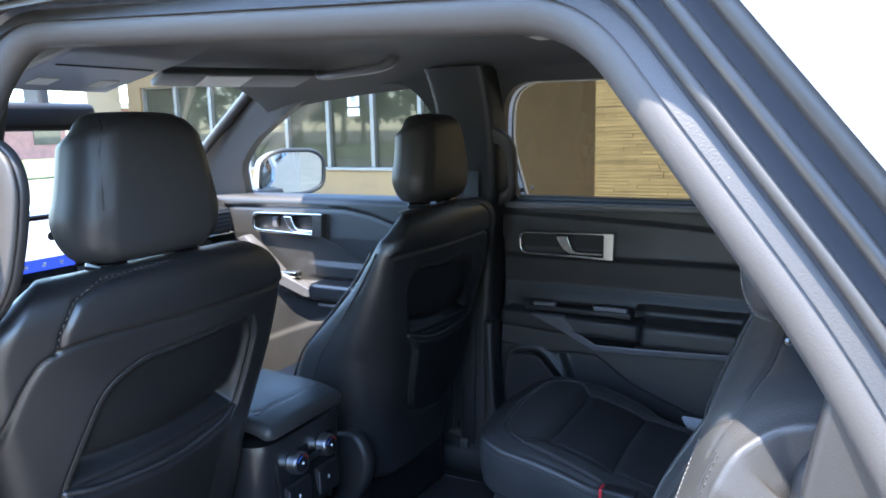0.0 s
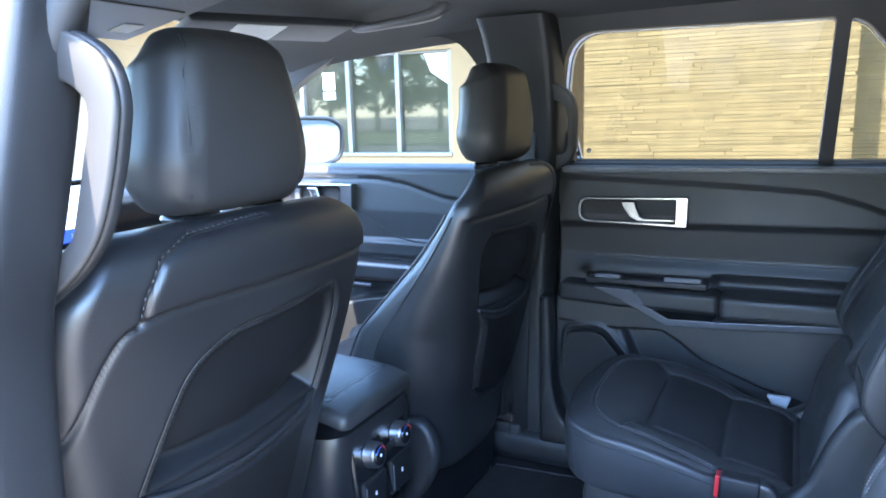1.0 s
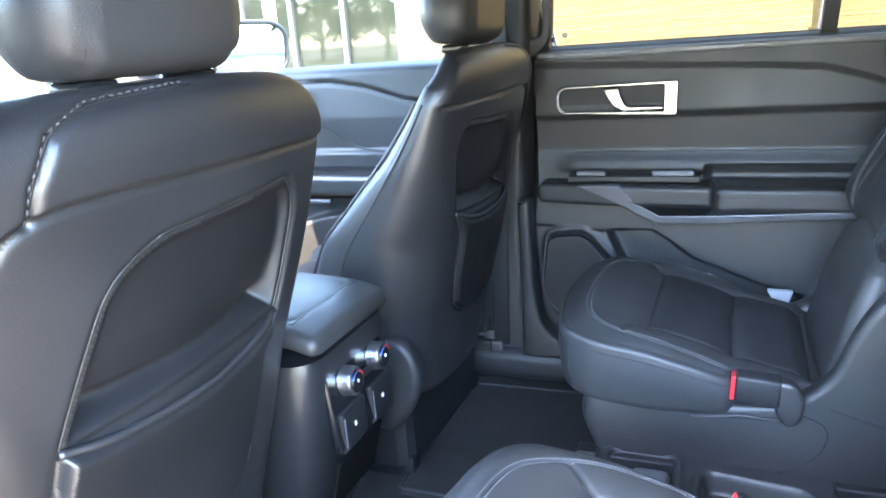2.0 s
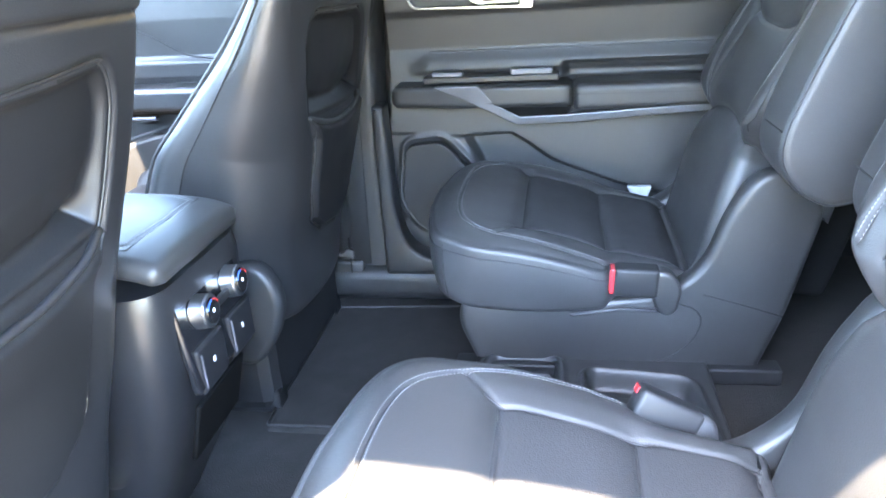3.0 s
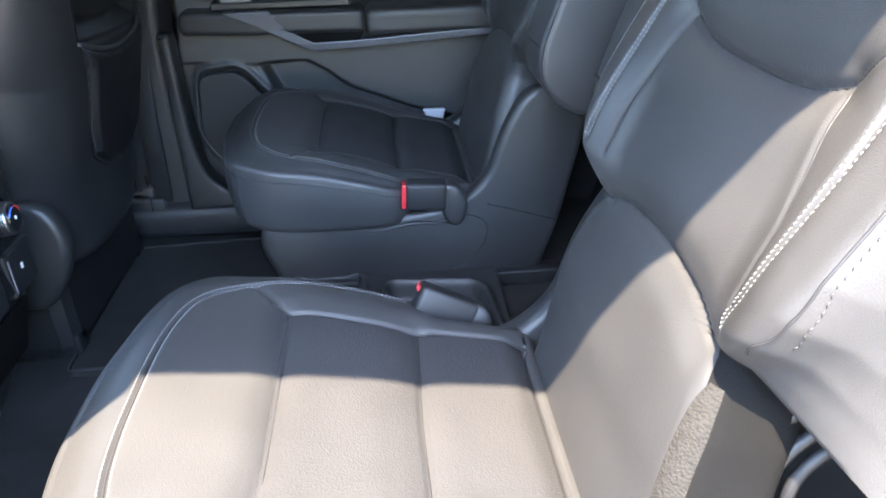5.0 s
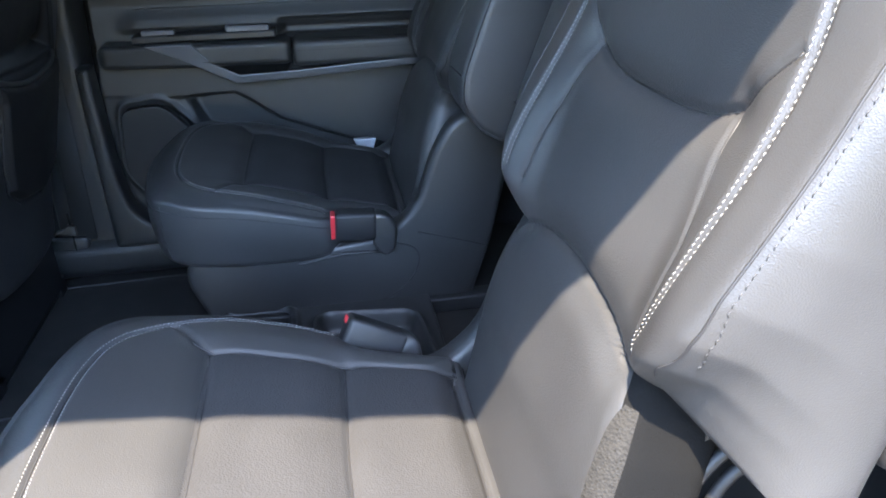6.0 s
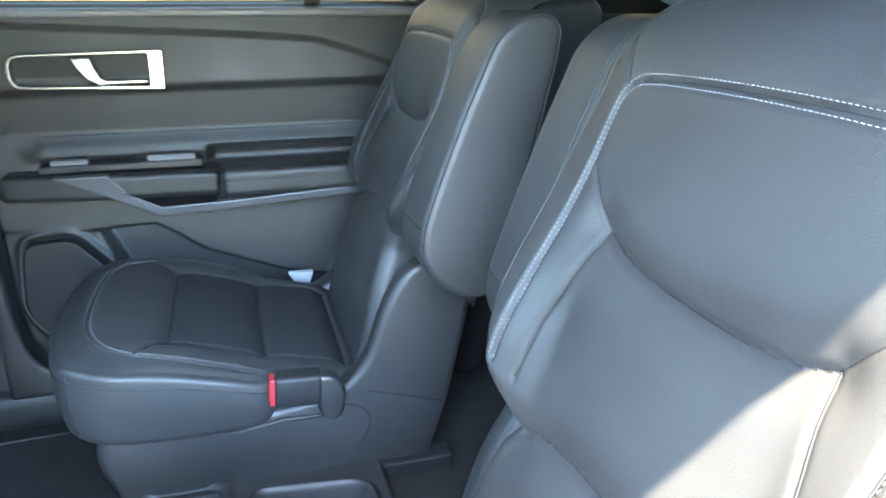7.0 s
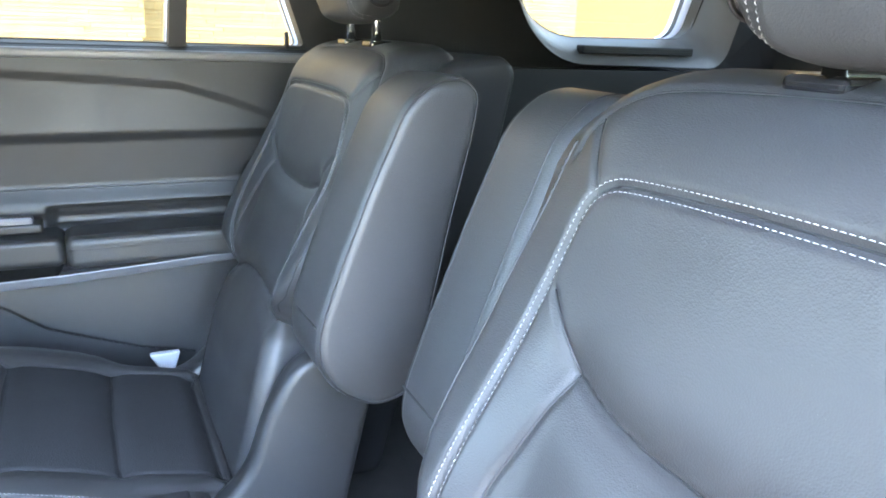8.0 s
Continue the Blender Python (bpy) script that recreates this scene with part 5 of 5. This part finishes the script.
top = lid.build("lid", LEATHER, console, "padded black leather lid")
lid.stitch([offset(rim, 0.0042), offset(rim, -0.0042)], top, thick=0.0004)
lid.crease([rim], top)
tilt = Matrix.Translation((-0.548, -0.055, 0.19)) @ Matrix.Rotation(radians(-6), 4, "Y")
panel = box(-0.006, 0.006, -0.095, 0.085, -0.055, 0.075, 0.004)
panel.transform(tilt)
panel = part("control_panel", panel, GLOSS_BLACK, console, "gloss black rear climate panel")
for y in (-0.046, 0.048):
    base = tilt @ Vector((0.006, y, 0.045))
    axis = (tilt.to_3x3() @ Vector((1, 0, 0.0))).normalized()
    knob = soft_smooth(part("knob", dial(base, axis, 0.0240, 0.022, 36, 0.08), KNURL, panel, "silver rotary knob", True), 30)
    soft_smooth(part("knob_face", dial(base + axis * 0.0215, axis, 0.0185, 0.003, 28, 0.1), GLOSS_BLACK, knob, "black knob face", True), 30)
    for turn_at, tone in ((0.9, DIAL_RED), (2.2, DIAL_BLUE)):
        arc = [base + axis * 0.0248 + Vector((0, 0.0155 * math.cos(a), 0.0155 * math.sin(a))) for a in np.linspace(turn_at - 0.55, turn_at + 0.55, 10)]
        solid("dial_mark", *tube(arc, 0.0011, ring=6), tone, knob, "coloured dial mark")
    part("marking", dial(base + axis * 0.0246, axis, 0.003, 0.0006, 12), WHITE_MARK, knob, "white marking")
part("button_strip", box(-0.540, -0.534, -0.085, -0.02, 0.222, 0.236, 0.002), PLASTIC_DARK, panel)
for y in (-0.10, -0.005):
    door = part("socket_cover", box(-0.552, -0.536, y - 0.038, y + 0.038, 0.128, 0.195, 0.004), PLASTIC_DARK, panel, "dark socket cover")
    part("marking", box(-0.5365, -0.5352, y - 0.0025, y + 0.0025, 0.160, 0.1675, 0.0), WHITE_MARK, door, "white marking")
    part("hinge_strip", box(-0.5372, -0.5345, y - 0.033, y - 0.029, 0.136, 0.186, 0.0012), SATIN, door, "satin hinge strip")
# dark slab in place of the shade below the panel
recess = box(-0.004, 0.004, -0.075, 0.075, -0.055, 0.040, 0.003)
recess.transform(Matrix.Translation((-0.5745, -0.045, 0.058)) @ Matrix.Rotation(radians(15), 4, "Y"))
part("kick_recess", recess, SHADE_BLACK, console, "dark slab standing for the shaded lower recess")

# ---- floor things ----
def floor_sheet(name, xs, ys, height, mat, label, category, keep=None):
    gx, gy = np.meshgrid(xs, ys, indexing="ij")
    gz = height(gx, gy)
    n = len(ys)
    verts = np.stack([gx, gy, gz], -1).reshape(-1, 3)
    cx, cy = (gx[:-1, :-1] + gx[1:, 1:]) / 2, (gy[:-1, :-1] + gy[1:, 1:]) / 2
    ok = inside(cx, cy, keep) > 0 if keep is not None else np.ones(cx.shape, bool)
    faces = [(i * n + j, (i + 1) * n + j, (i + 1) * n + j + 1, i * n + j + 1) for i, j in zip(*np.nonzero(ok))]
    return tagged(solid(name, verts, faces, mat), label, category)


WELL = rounded([(-0.035, -0.13), (-0.035, 0.148), (0.132, 0.128), (0.150, -0.13)], 0.03)
CUPS = rounded([(-0.195, -0.06), (-0.195, 0.185), (-0.075, 0.185), (-0.065, -0.06)], 0.03)


def tray_top(x, y):
    well, cup = inside(x, y, WELL), inside(x, y, CUPS)
    out = 0.004 - 0.030 * step(0.0, 0.012, well) - 0.034 * step(0.002, 0.012, cup)
    out = out + 0.008 * np.exp(-((well + 0.004) / 0.006) ** 2) + 0.006 * np.exp(-((cup + 0.004) / 0.006) ** 2)
    edge = np.minimum(np.minimum(x + 0.225, 0.175 - x), np.minimum(y + 0.158, 0.205 - y))
    return np.where(edge < 0.012, -0.032 + (out + 0.032) * step(0.0, 0.012, edge), out)


tray = floor_sheet("floor_tray", np.arange(-0.225, 0.177, 0.003), np.arange(-0.158, 0.207, 0.003), tray_top, PLASTIC, "black plastic floor tray between the chairs", "tray")
part("rubber_liner", box(-0.020, 0.118, -0.112, 0.112, -0.0275, -0.0225, 0.002), RUBBER, tray, "ribbed black rubber liner")
for y in np.linspace(-0.09, 0.09, 7):
    part("rib", box(-0.014, 0.112, y - 0.003, y + 0.003, -0.0228, -0.0205, 0.001), RUBBER, tray)
ring = part("cup_ring", box(-0.15, -0.085, 0.10, 0.16, -0.027, -0.006, 0.012, 3), SATIN)
tagged(ring, "satin grey cup holder insert in the tray", "cup holder")
mat_outline = rounded([(-0.642, 0.286), (-0.642, 0.478), (-0.617, 0.520), (-0.619, 0.630), (-0.30, 0.645), (-0.22, 0.60), (-0.22, 0.16), (-0.612, 0.15), (-0.617, 0.246)], 0.012)


def mat_top(x, y):
    d = inside(x, y, mat_outline)
    return -0.150 + 0.012 * step(0.0, 0.01, d) + 0.003 * np.exp(-((d - 0.008) / 0.004) ** 2)


floor_sheet("floor_mat", np.arange(-0.66, -0.20, 0.004), np.arange(0.12, 0.66, 0.004), mat_top, MAT_CARPET, "black carpet floor mat behind the passenger seat", "floor mat", mat_outline)
solid("bound_edge", *tube([(x, y, -0.1365) for x, y in grown(mat_outline, -0.004)], 0.0026, True, 6), WEBBING, bpy.data.objects["floor_mat"], "bound mat edge")
near_outline = [(x, -y) for x, y in mat_outline]


def near_top(x, y):
    return mat_top(x, -y)


floor_sheet("floor_mat", np.arange(-0.66, -0.20, 0.004), np.arange(-0.66, -0.12, 0.004), near_top, MAT_CARPET, "black carpet floor mat behind the driver's seat", "floor mat", near_outline)

# ---- dashboard and front fittings ----
dash = thing("dashboard", "black dashboard with a lit touchscreen and air vents", "dashboard", at=(-1.7, 0, 0.4))
top = Pad([(-1.96, 0.625), (-1.75, 0.672), (-1.58, 0.665), (-1.50, 0.60)], 0.0, [(0, 0.76), (1, 0.76)], [(0, 0.10), (0.6, 0.22), (1, 0.16)], front=0.02, ends=(0.02, 0.04), rows=40, across=40)
top.build("dash_top", VINYL, dash, "soft black dashboard top")
part("dash_lower", box(-1.92, -1.56, -0.72, 0.72, 0.05, 0.52, 0.03), PLASTIC, dash, "black lower dashboard")
bezel = part("touchscreen", box(-1.475, -1.45, -0.15, 0.100, 0.515, 0.69, 0.008), GLOSS_BLACK, dash, "upright touchscreen in a black frame")
part("screen_picture", box(-1.4495, -1.4478, -0.14, 0.088, 0.575, 0.675, 0.0), SCREEN_WHITE, bezel, "lit pale screen")
part("screen_bar", box(-1.4495, -1.4478, -0.14, 0.088, 0.543, 0.5745, 0.0), SCREEN_BLUE, bezel, "blue button bar")
part("screen_icon", dial((-1.4478, 0.03, 0.630), (1, 0, 0), 0.012, 0.001, 20), RUBBER, bezel, "dark round icon")
for y in (-0.10, -0.05, 0.0, 0.05):
    part("screen_icon", box(-1.4477, -1.4470, y - 0.005, y + 0.005, 0.553, 0.563, 0.0), WHITE_MARK, bezel, "white icon")
vent = part("air_vent", box(-1.50, -1.46, 0.56, 0.70, 0.55, 0.635, 0.01), PLASTIC_DARK, dash, "dark air vent")
for z in np.linspace(0.565, 0.62, 5):
    part("slat", box(-1.462, -1.452, 0.57, 0.69, z - 0.003, z + 0.003, 0.001), PLASTIC, vent)
part("vent_ring", box(-1.466, -1.452, 0.56, 0.70, 0.545, 0.551, 0.002), CHROME, vent, "chrome vent edge")

console_top = part("overhead_console", plate(rounded([(-0.78, 1.112), (-0.94, 1.056), (-1.24, 0.995), (-1.28, 1.02), (-1.25, 1.075), (-0.80, 1.118)], 0.012), -0.22, 0.08, bevel=0.008), LEDGE)
tagged(console_top, "grey overhead console with map lamps under the headliner", "overhead console")
for y in (-0.14, 0.01):
    part("map_lamp", plate([(-1.13, 1.0155), (-1.18, 1.0053), (-1.18, 1.009), (-1.13, 1.019)], y - 0.025, y + 0.025), LABEL, console_top, "pale map lamp lens")
part("lid_gap", plate([(-1.03, 1.0360), (-1.036, 1.0348), (-1.036, 1.042), (-1.03, 1.042)], -0.19, 0.05), RUBBER, console_top, "dark lid gap")
visor = thing("sun_visor", "grey folded sun visor with a white warning label", "sun visor", at=(-1.10, 0.36, 1.05))
place = Matrix.Translation((-1.095, 0.36, 1.040)) @ Matrix.Rotation(radians(-31), 4, "Z") @ Matrix.Rotation(radians(-7), 4, "Y")
bm = box(-0.095, 0.085, -0.19, 0.22, -0.010, 0.010, 0.009, 3)
bm.transform(place)
blade = part("visor_blade", bm, HEADLINER, visor, "grey fabric visor", True)
bm = box(-0.075, 0.065, -0.075, 0.045, -0.0125, -0.0105, 0.0)
bm.transform(place)
part("warning_label", bm, LABEL, blade, "white warning label")
mirror = thing("rear_view_mirror", "black rear-view mirror hung from the windscreen", "mirror", at=(-1.38, 0.02, 0.95))
part("mirror_body", box(-1.40, -1.36, -0.12, 0.14, 0.905, 0.975, 0.018, 3), PLASTIC_DARK, mirror, "black mirror housing", True)
part("mirror_stem", box(-1.46, -1.39, 0.0, 0.03, 0.95, 1.02, 0.008), PLASTIC_DARK, mirror)
grip = glide([(-0.975, 0.620, 1.082), (-0.955, 0.585, 1.050), (-0.84, 0.560, 1.048), (-0.72, 0.560, 1.062), (-0.695, 0.585, 1.100)], 30)
roof_handle = solid("grab_handle", *tube(grip, np.interp(np.linspace(0, 1, 30), [0, 0.2, 0.5, 0.8, 1], [0.02, 0.013, 0.011, 0.013, 0.02]), ring=10), LEDGE)
tagged(roof_handle, "dark grey roof grab handle over the passenger door", "grab handle")
wheel = thing("steering_wheel", "black leather steering wheel", "steering wheel", at=(-1.32, -0.42, 0.5))
hoop = [Vector((-1.30 - 0.07 * math.sin(a), -0.42 + 0.18 * math.cos(a), 0.50 + 0.17 * math.sin(a))) for a in np.linspace(0, 2 * math.pi, 40, endpoint=False)]
solid("rim", *tube(hoop, 0.015, True, 10), LEATHER, wheel, "black leather rim")
part("hub", box(-1.36, -1.31, -0.50, -0.34, 0.44, 0.55, 0.02), PLASTIC, wheel, "black hub")

# ---- rear of the cabin ----
quarter = thing("quarter_trim", "dark rear quarter trim with a pale window ledge and slotted vent", "trim panel", kind="structure", at=(1.1, 0.76, 0.4))
part("lower_trim", plate(rounded([(0.42, -0.12), (0.42, 0.60), (0.75, 0.66), (1.66, 0.66), (1.66, -0.12)], 0.02), 0.70, 0.78), PLASTIC_DARK, quarter, "black lower trim")
ledge_out = rounded([(0.76, 1.02), (0.79, 0.78), (0.92, 0.672), (1.40, 0.668), (1.42, 1.02)], [0.01, 0.14, 0.12, 0.05, 0.01], 14)
ledge_in = rounded([(0.79, 1.0), (0.83, 0.80), (0.95, 0.727), (1.345, 0.733), (1.36, 1.0)], [0.02, 0.12, 0.11, 0.05, 0.02], 14)
verts, rows = [], np.linspace(0, 1, 12)
for w in rows:
    depth = 0.696 + 0.010 * math.sin(w * 3.0) + 0.088 * w ** 2.2
    verts += [(a + (c - a) * w, depth + lean(0, b + (d - b) * w) * 0.8, b + (d - b) * w) for (a, b), (c, d) in zip(ledge_out, ledge_in)]
n = len(ledge_in)
solid("window_ledge", verts, [(r * n + k, r * n + (k + 1) % n, (r + 1) * n + (k + 1) % n, (r + 1) * n + k) for r in range(len(rows) - 1) for k in range(n)], LEDGE, quarter, "window surround made paler for the sky on it")
slots = part("air_vent", box(0.985, 1.30, 0.698, 0.725, 0.694, 0.712, 0.003), PLASTIC_DARK, quarter, "slotted vent")
for k in range(3):
    part("slat", box(0.99, 1.295, 0.695, 0.700, 0.697 + k * 0.005, 0.6985 + k * 0.005, 0.0), PLASTIC, slots)
solid("quarter_trim", *[[(0.42, -0.70, -0.12), (1.66, -0.70, -0.12), (1.66, -0.70, 0.66), (0.75, -0.70, 0.66)], [(0, 1, 2, 3)]], PLASTIC_DARK, quarter, "black lower trim", False)
belt = thing("seat_belt", "black front seat belt on a guide loop on the door pillar", "seat belt", at=(-0.5, 0.69, 0.82))
solid("guide_loop", *tube([(-0.515 + 0.030 * math.cos(a), 0.690, 0.825 + 0.020 * math.sin(a)) for a in np.linspace(0, 2 * math.pi, 20, endpoint=False)], 0.008, True, 8), PLASTIC_DARK, belt, "black plastic guide loop")
solid("webbing", *strap([(-0.518, 0.684, 0.825), (-0.525, 0.690, 0.70), (-0.54, 0.697, 0.50), (-0.55, 0.699, 0.20), (-0.555, 0.697, -0.05)], 0.023, 0.0016), WEBBING, belt, "black belt webbing")
dome = part("dome_lamp", box(-0.275, -0.205, 0.455, 0.545, 1.094, 1.120, 0.006, 2), LEDGE)
tagged(dome, "small grey dome lamp on the headliner", "lamp")
part("lens", box(-0.262, -0.218, 0.470, 0.530, 1.0915, 1.095, 0.001), LABEL, dome, "pale lamp lens")
part("glass_mark", box(-0.437, -0.425, 0.8335, 0.8345, 0.698, 0.710, 0.0), RUBBER, car_body, "small etched mark")
part("glass_mark", dial((-0.400, 0.8345, 0.713), (0, -1, 0), 0.007, 0.001, 16), GREY_PRINT, car_body, "small etched mark")
# ---- wheels ----
for x in (-1.62, 1.30):
    for y in (-0.80, 0.80):
        side = 1 if y > 0 else -1
        wheel = thing("wheel", "black tyre on a silver rim under the car", "wheel", group="car wheels", at=(x, y, -0.62))
        hoop = [(x + 0.30 * math.cos(a), y, -0.235 + 0.30 * math.sin(a)) for a in np.linspace(0, 2 * math.pi, 32, endpoint=False)]
        solid("tyre", *tube(hoop, 0.085, True, 12), RUBBER, wheel, "black rubber tyre")
        part("rim", dial((x, y - 0.03 * side, -0.235), (0, side, 0), 0.23, 0.08, 32), CHROME, wheel, "silver rim", True)
# ---- outside ----
ground = solid("ground", [(-400, -400, -0.62), (400, -400, -0.62), (400, 400, -0.62), (-400, 400, -0.62)], [(0, 1, 2, 3)], ASPHALT, smooth=False)
tagged(ground, "grey asphalt parking ground reaching the horizon", "ground", kind="structure")
walkway = part("pavement", box(-14, 20, 5.0, 9.9, -0.61, -0.48, 0.02), CONCRETE)
tagged(walkway, "pale concrete walkway along the building", "pavement", kind="structure")
building = thing("building", "tan stucco building with a dark glazed front and split-brick wall", "building", at=(0, 11, -0.62))
glazed = [(-13.1, 0.13), (-5.06, 0.13), (-5.06, 1.86), (-13.1, 1.86)]
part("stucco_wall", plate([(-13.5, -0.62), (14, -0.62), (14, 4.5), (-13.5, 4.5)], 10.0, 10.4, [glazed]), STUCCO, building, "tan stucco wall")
frames = [-13.11 + k * 1.0 for k in range(9)]
for a, b in zip(frames[:-1], frames[1:]):
    part("pane", box(a + 0.035, b - 0.035, 10.15, 10.17, 0.17, 1.83, 0.0), WINDOW_DARK, building, "dark reflecting pane")
for x in frames:
    part("mullion", box(x - 0.04, x + 0.04, 10.06, 10.19, 0.131, 1.859, 0.005), ALUMINIUM, building, "pale aluminium mullion")
part("window_head", box(-13.1, -5.06, 10.07, 10.18, 1.83, 1.859, 0.004), ALUMINIUM, building, "pale window head")
part("window_sill", box(-13.1, -5.06, 9.95, 10.18, 0.12, 0.175, 0.01), ALUMINIUM, building, "pale window sill")


def brick_face(name, x0, x1, y, parent, seed, label):
    """A face of long split bricks in low courses with raked joints, joined."""
    rough = random.Random(seed)
    verts, faces = [], []
    for row in range(108):
        z = -0.60 + row * 0.038
        x = x0 - rough.uniform(0, 0.3)
        while x < x1:
            end = x + rough.uniform(0.5, 1.1)
            a, b = max(x, x0), min(end, x1) - 0.004
            if b - a > 0.03:
                out = [y + rough.uniform(-0.006, 0.002) for _ in range(4)]
                lo, hi = z + rough.uniform(0.0008, 0.0024), z + 0.038 - rough.uniform(0.0, 0.0012)
                n = len(verts)
                verts += [(a, out[0], lo), (b, out[1], lo + rough.uniform(-0.002, 0.002)), (b, out[2], hi), (a, out[3], hi), (a, y + 0.08, lo), (b, y + 0.08, lo), (b, y + 0.08, hi), (a, y + 0.08, hi)]
                faces += [tuple(n + k for k in q) for q in ((0, 1, 2, 3), (3, 2, 6, 7), (1, 0, 4, 5), (0, 3, 7, 4), (2, 1, 5, 6))]
            x = end
    return solid(name, verts, faces, BRICK, parent, label, False, kind="stuff")


core = part("brick_wall", box(-2.03, 0.58, 7.05, 10.0, -0.62, 4.5, 0.01), MORTAR, building, "tan split-brick wall with raked joints")
brick_face("split_bricks", -2.05, 0.60, 7.02, core, 5, "long tan split bricks")
core = part("brick_wall", box(0.59, 6.0, 7.75, 10.0, -0.62, 4.5, 0.01), MORTAR, building, "set-back tan split-brick wall")
brick_face("split_bricks", 0.60, 6.0, 7.72, core, 6, "long tan split bricks")
# Unseen slab added above the front to keep the sun off it.
part("shading_canopy", box(-13.5, -2.06, 7.9, 10.4, 3.2, 3.5, 0.02), STUCCO_PALE, building, "unseen flat overhang added to shade the front")
sign = part("window_sheet", box(-7.69, -7.43, 10.138, 10.1495, 1.29, 1.60, 0.002), LABEL)
tagged(sign, "white notice with a grey symbol stuck on the window", "sign")
part("symbol", plate(rounded([(-7.62, 1.36), (-7.61, 1.53), (-7.52, 1.54), (-7.49, 1.38)], 0.02), 10.1345, 10.1385), GREY_PRINT, sign, "grey symbol")
notice = part("window_sheet", box(-7.69, -7.43, 10.138, 10.1495, 1.12, 1.26, 0.002), LABEL)
tagged(notice, "small white notice stuck on the window under another", "sign")
# White plate that stands for a pale reflection in the pane.
reflection_sheet = part("window_sheet", plate([(-5.62, 1.82), (-5.14, 1.82), (-5.02, 1.30), (-5.20, 1.32), (-5.50, 1.52)], 10.138, 10.149), LABEL)
tagged(reflection_sheet, "white sheet with a slanted foot standing for a reflection in the window", "sign")
part("column", box(-13.9, -13.1, 8.7, 9.5, -0.48, 3.2, 0.02), STUCCO_PALE, building, "pale square column")

# the street side
far_shop = thing("far_building", "low red-brick building across the street", "building", at=(-46, 26, -0.62))
part("wall", box(-54, -44, 16, 40, -0.60, 2.6, 0.02), RED_BRICK, far_shop, "red brick wall")
part("roof", box(-54.4, -43.6, 15.6, 40.4, 2.6, 3.0, 0.02), STUCCO_PALE, far_shop, "pale flat roof edge")
for k in range(5):
    y = 18.5 + k * 4.4
    part("window", box(-44.02, -43.95, y, y + 1.8, 0.3, 1.7, 0.01), WINDOW_DARK, far_shop, "dark window")
for x0, x1, y0, y1, where in ((-90, 45, -32, -9, "behind the parking ground"), (-43, -24, 4, 40, "before the far building")):
    lawn = part("lawn", box(x0, x1, y0, y1, -0.61, -0.54, 0.02), GRASS)
    tagged(lawn, "strip of dry mown grass " + where, "lawn", kind="structure")


def tree(x, y, tall, seed):
    """A broad street tree: a tapered trunk with limbs and a crown of leaf clumps."""
    rough = random.Random(seed)
    whole = thing("tree", "broad green street tree beyond the grass", "tree", group="street trees", at=(x, y, -0.62))
    wood, twigs = tube([(x, y, -0.62), (x + 0.1, y, tall * 0.25), (x - 0.1, y + 0.1, tall * 0.7)], [0.26, 0.2, 0.08], ring=8)
    tips = []
    for k in range(9):
        a, h = k * 2.4 + rough.uniform(0, 0.6), tall * rough.uniform(0.06, 0.5)
        reach, rise = rough.uniform(1.6, 3.4), rough.uniform(0.5, 2.4)
        tip = (x + reach * math.cos(a), y + reach * math.sin(a), h + rise)
        v, f = tube([(x, y, h), (x + 0.5 * reach * math.cos(a), y + 0.5 * reach * math.sin(a), h + 0.6 * rise), tip], [0.10, 0.07, 0.03], ring=6)
        twigs += [tuple(i + len(wood) for i in q) for q in f]
        wood += v
        tips.append(tip)
    solid("trunk", wood, twigs, BARK, whole, "grey-brown trunk with limbs")
    leaves, faces = [], []
    tips += [(x + rough.uniform(-1, 1), y + rough.uniform(-1, 1), tall * rough.uniform(0.5, 0.95)) for _ in range(5)]
    for cx, cy, cz in tips:
        for _ in range(130):
            u = Vector((rough.gauss(0, 1), rough.gauss(0, 1), rough.gauss(0, 0.7))).normalized() * rough.uniform(0.3, 1.5)
            c = Vector((cx, cy, cz)) + u
            a = Vector((rough.uniform(-1, 1), rough.uniform(-1, 1), rough.uniform(-1, 1))).normalized()
            b = a.orthogonal().normalized()
            size = rough.uniform(0.2, 0.48)
            n = len(leaves)
            leaves += [c - a * size, c + b * size * 0.6, c + a * size, c - b * size * 0.6]
            faces.append((n, n + 1, n + 2, n + 3))
    solid("crown", leaves, faces, LEAF, whole, "uneven green leafy crown", False)


for k in range(5):
    tree(27 + (k * 31 % 4) * 2.5, -9 + 6.5 * k, 7.5 + (k * 29 % 4) * 0.9, 80 + k)
# Reflected street trees; the row's unseen +x end is added to block horizon sky.
for k in range(19):
    tree(-88 + 6.6 * k + (k * 37 % 5) * 0.5, -34 - (k * 53 % 7) * 0.8, 9.5 + (k * 29 % 4) * 0.9, 40 + k)
for k in range(16):
    tree(-85 + 6.9 * k + (k * 41 % 5) * 0.6, -41 - (k * 31 % 5) * 0.9, 11.5 + (k * 23 % 4) * 0.8, 120 + k)
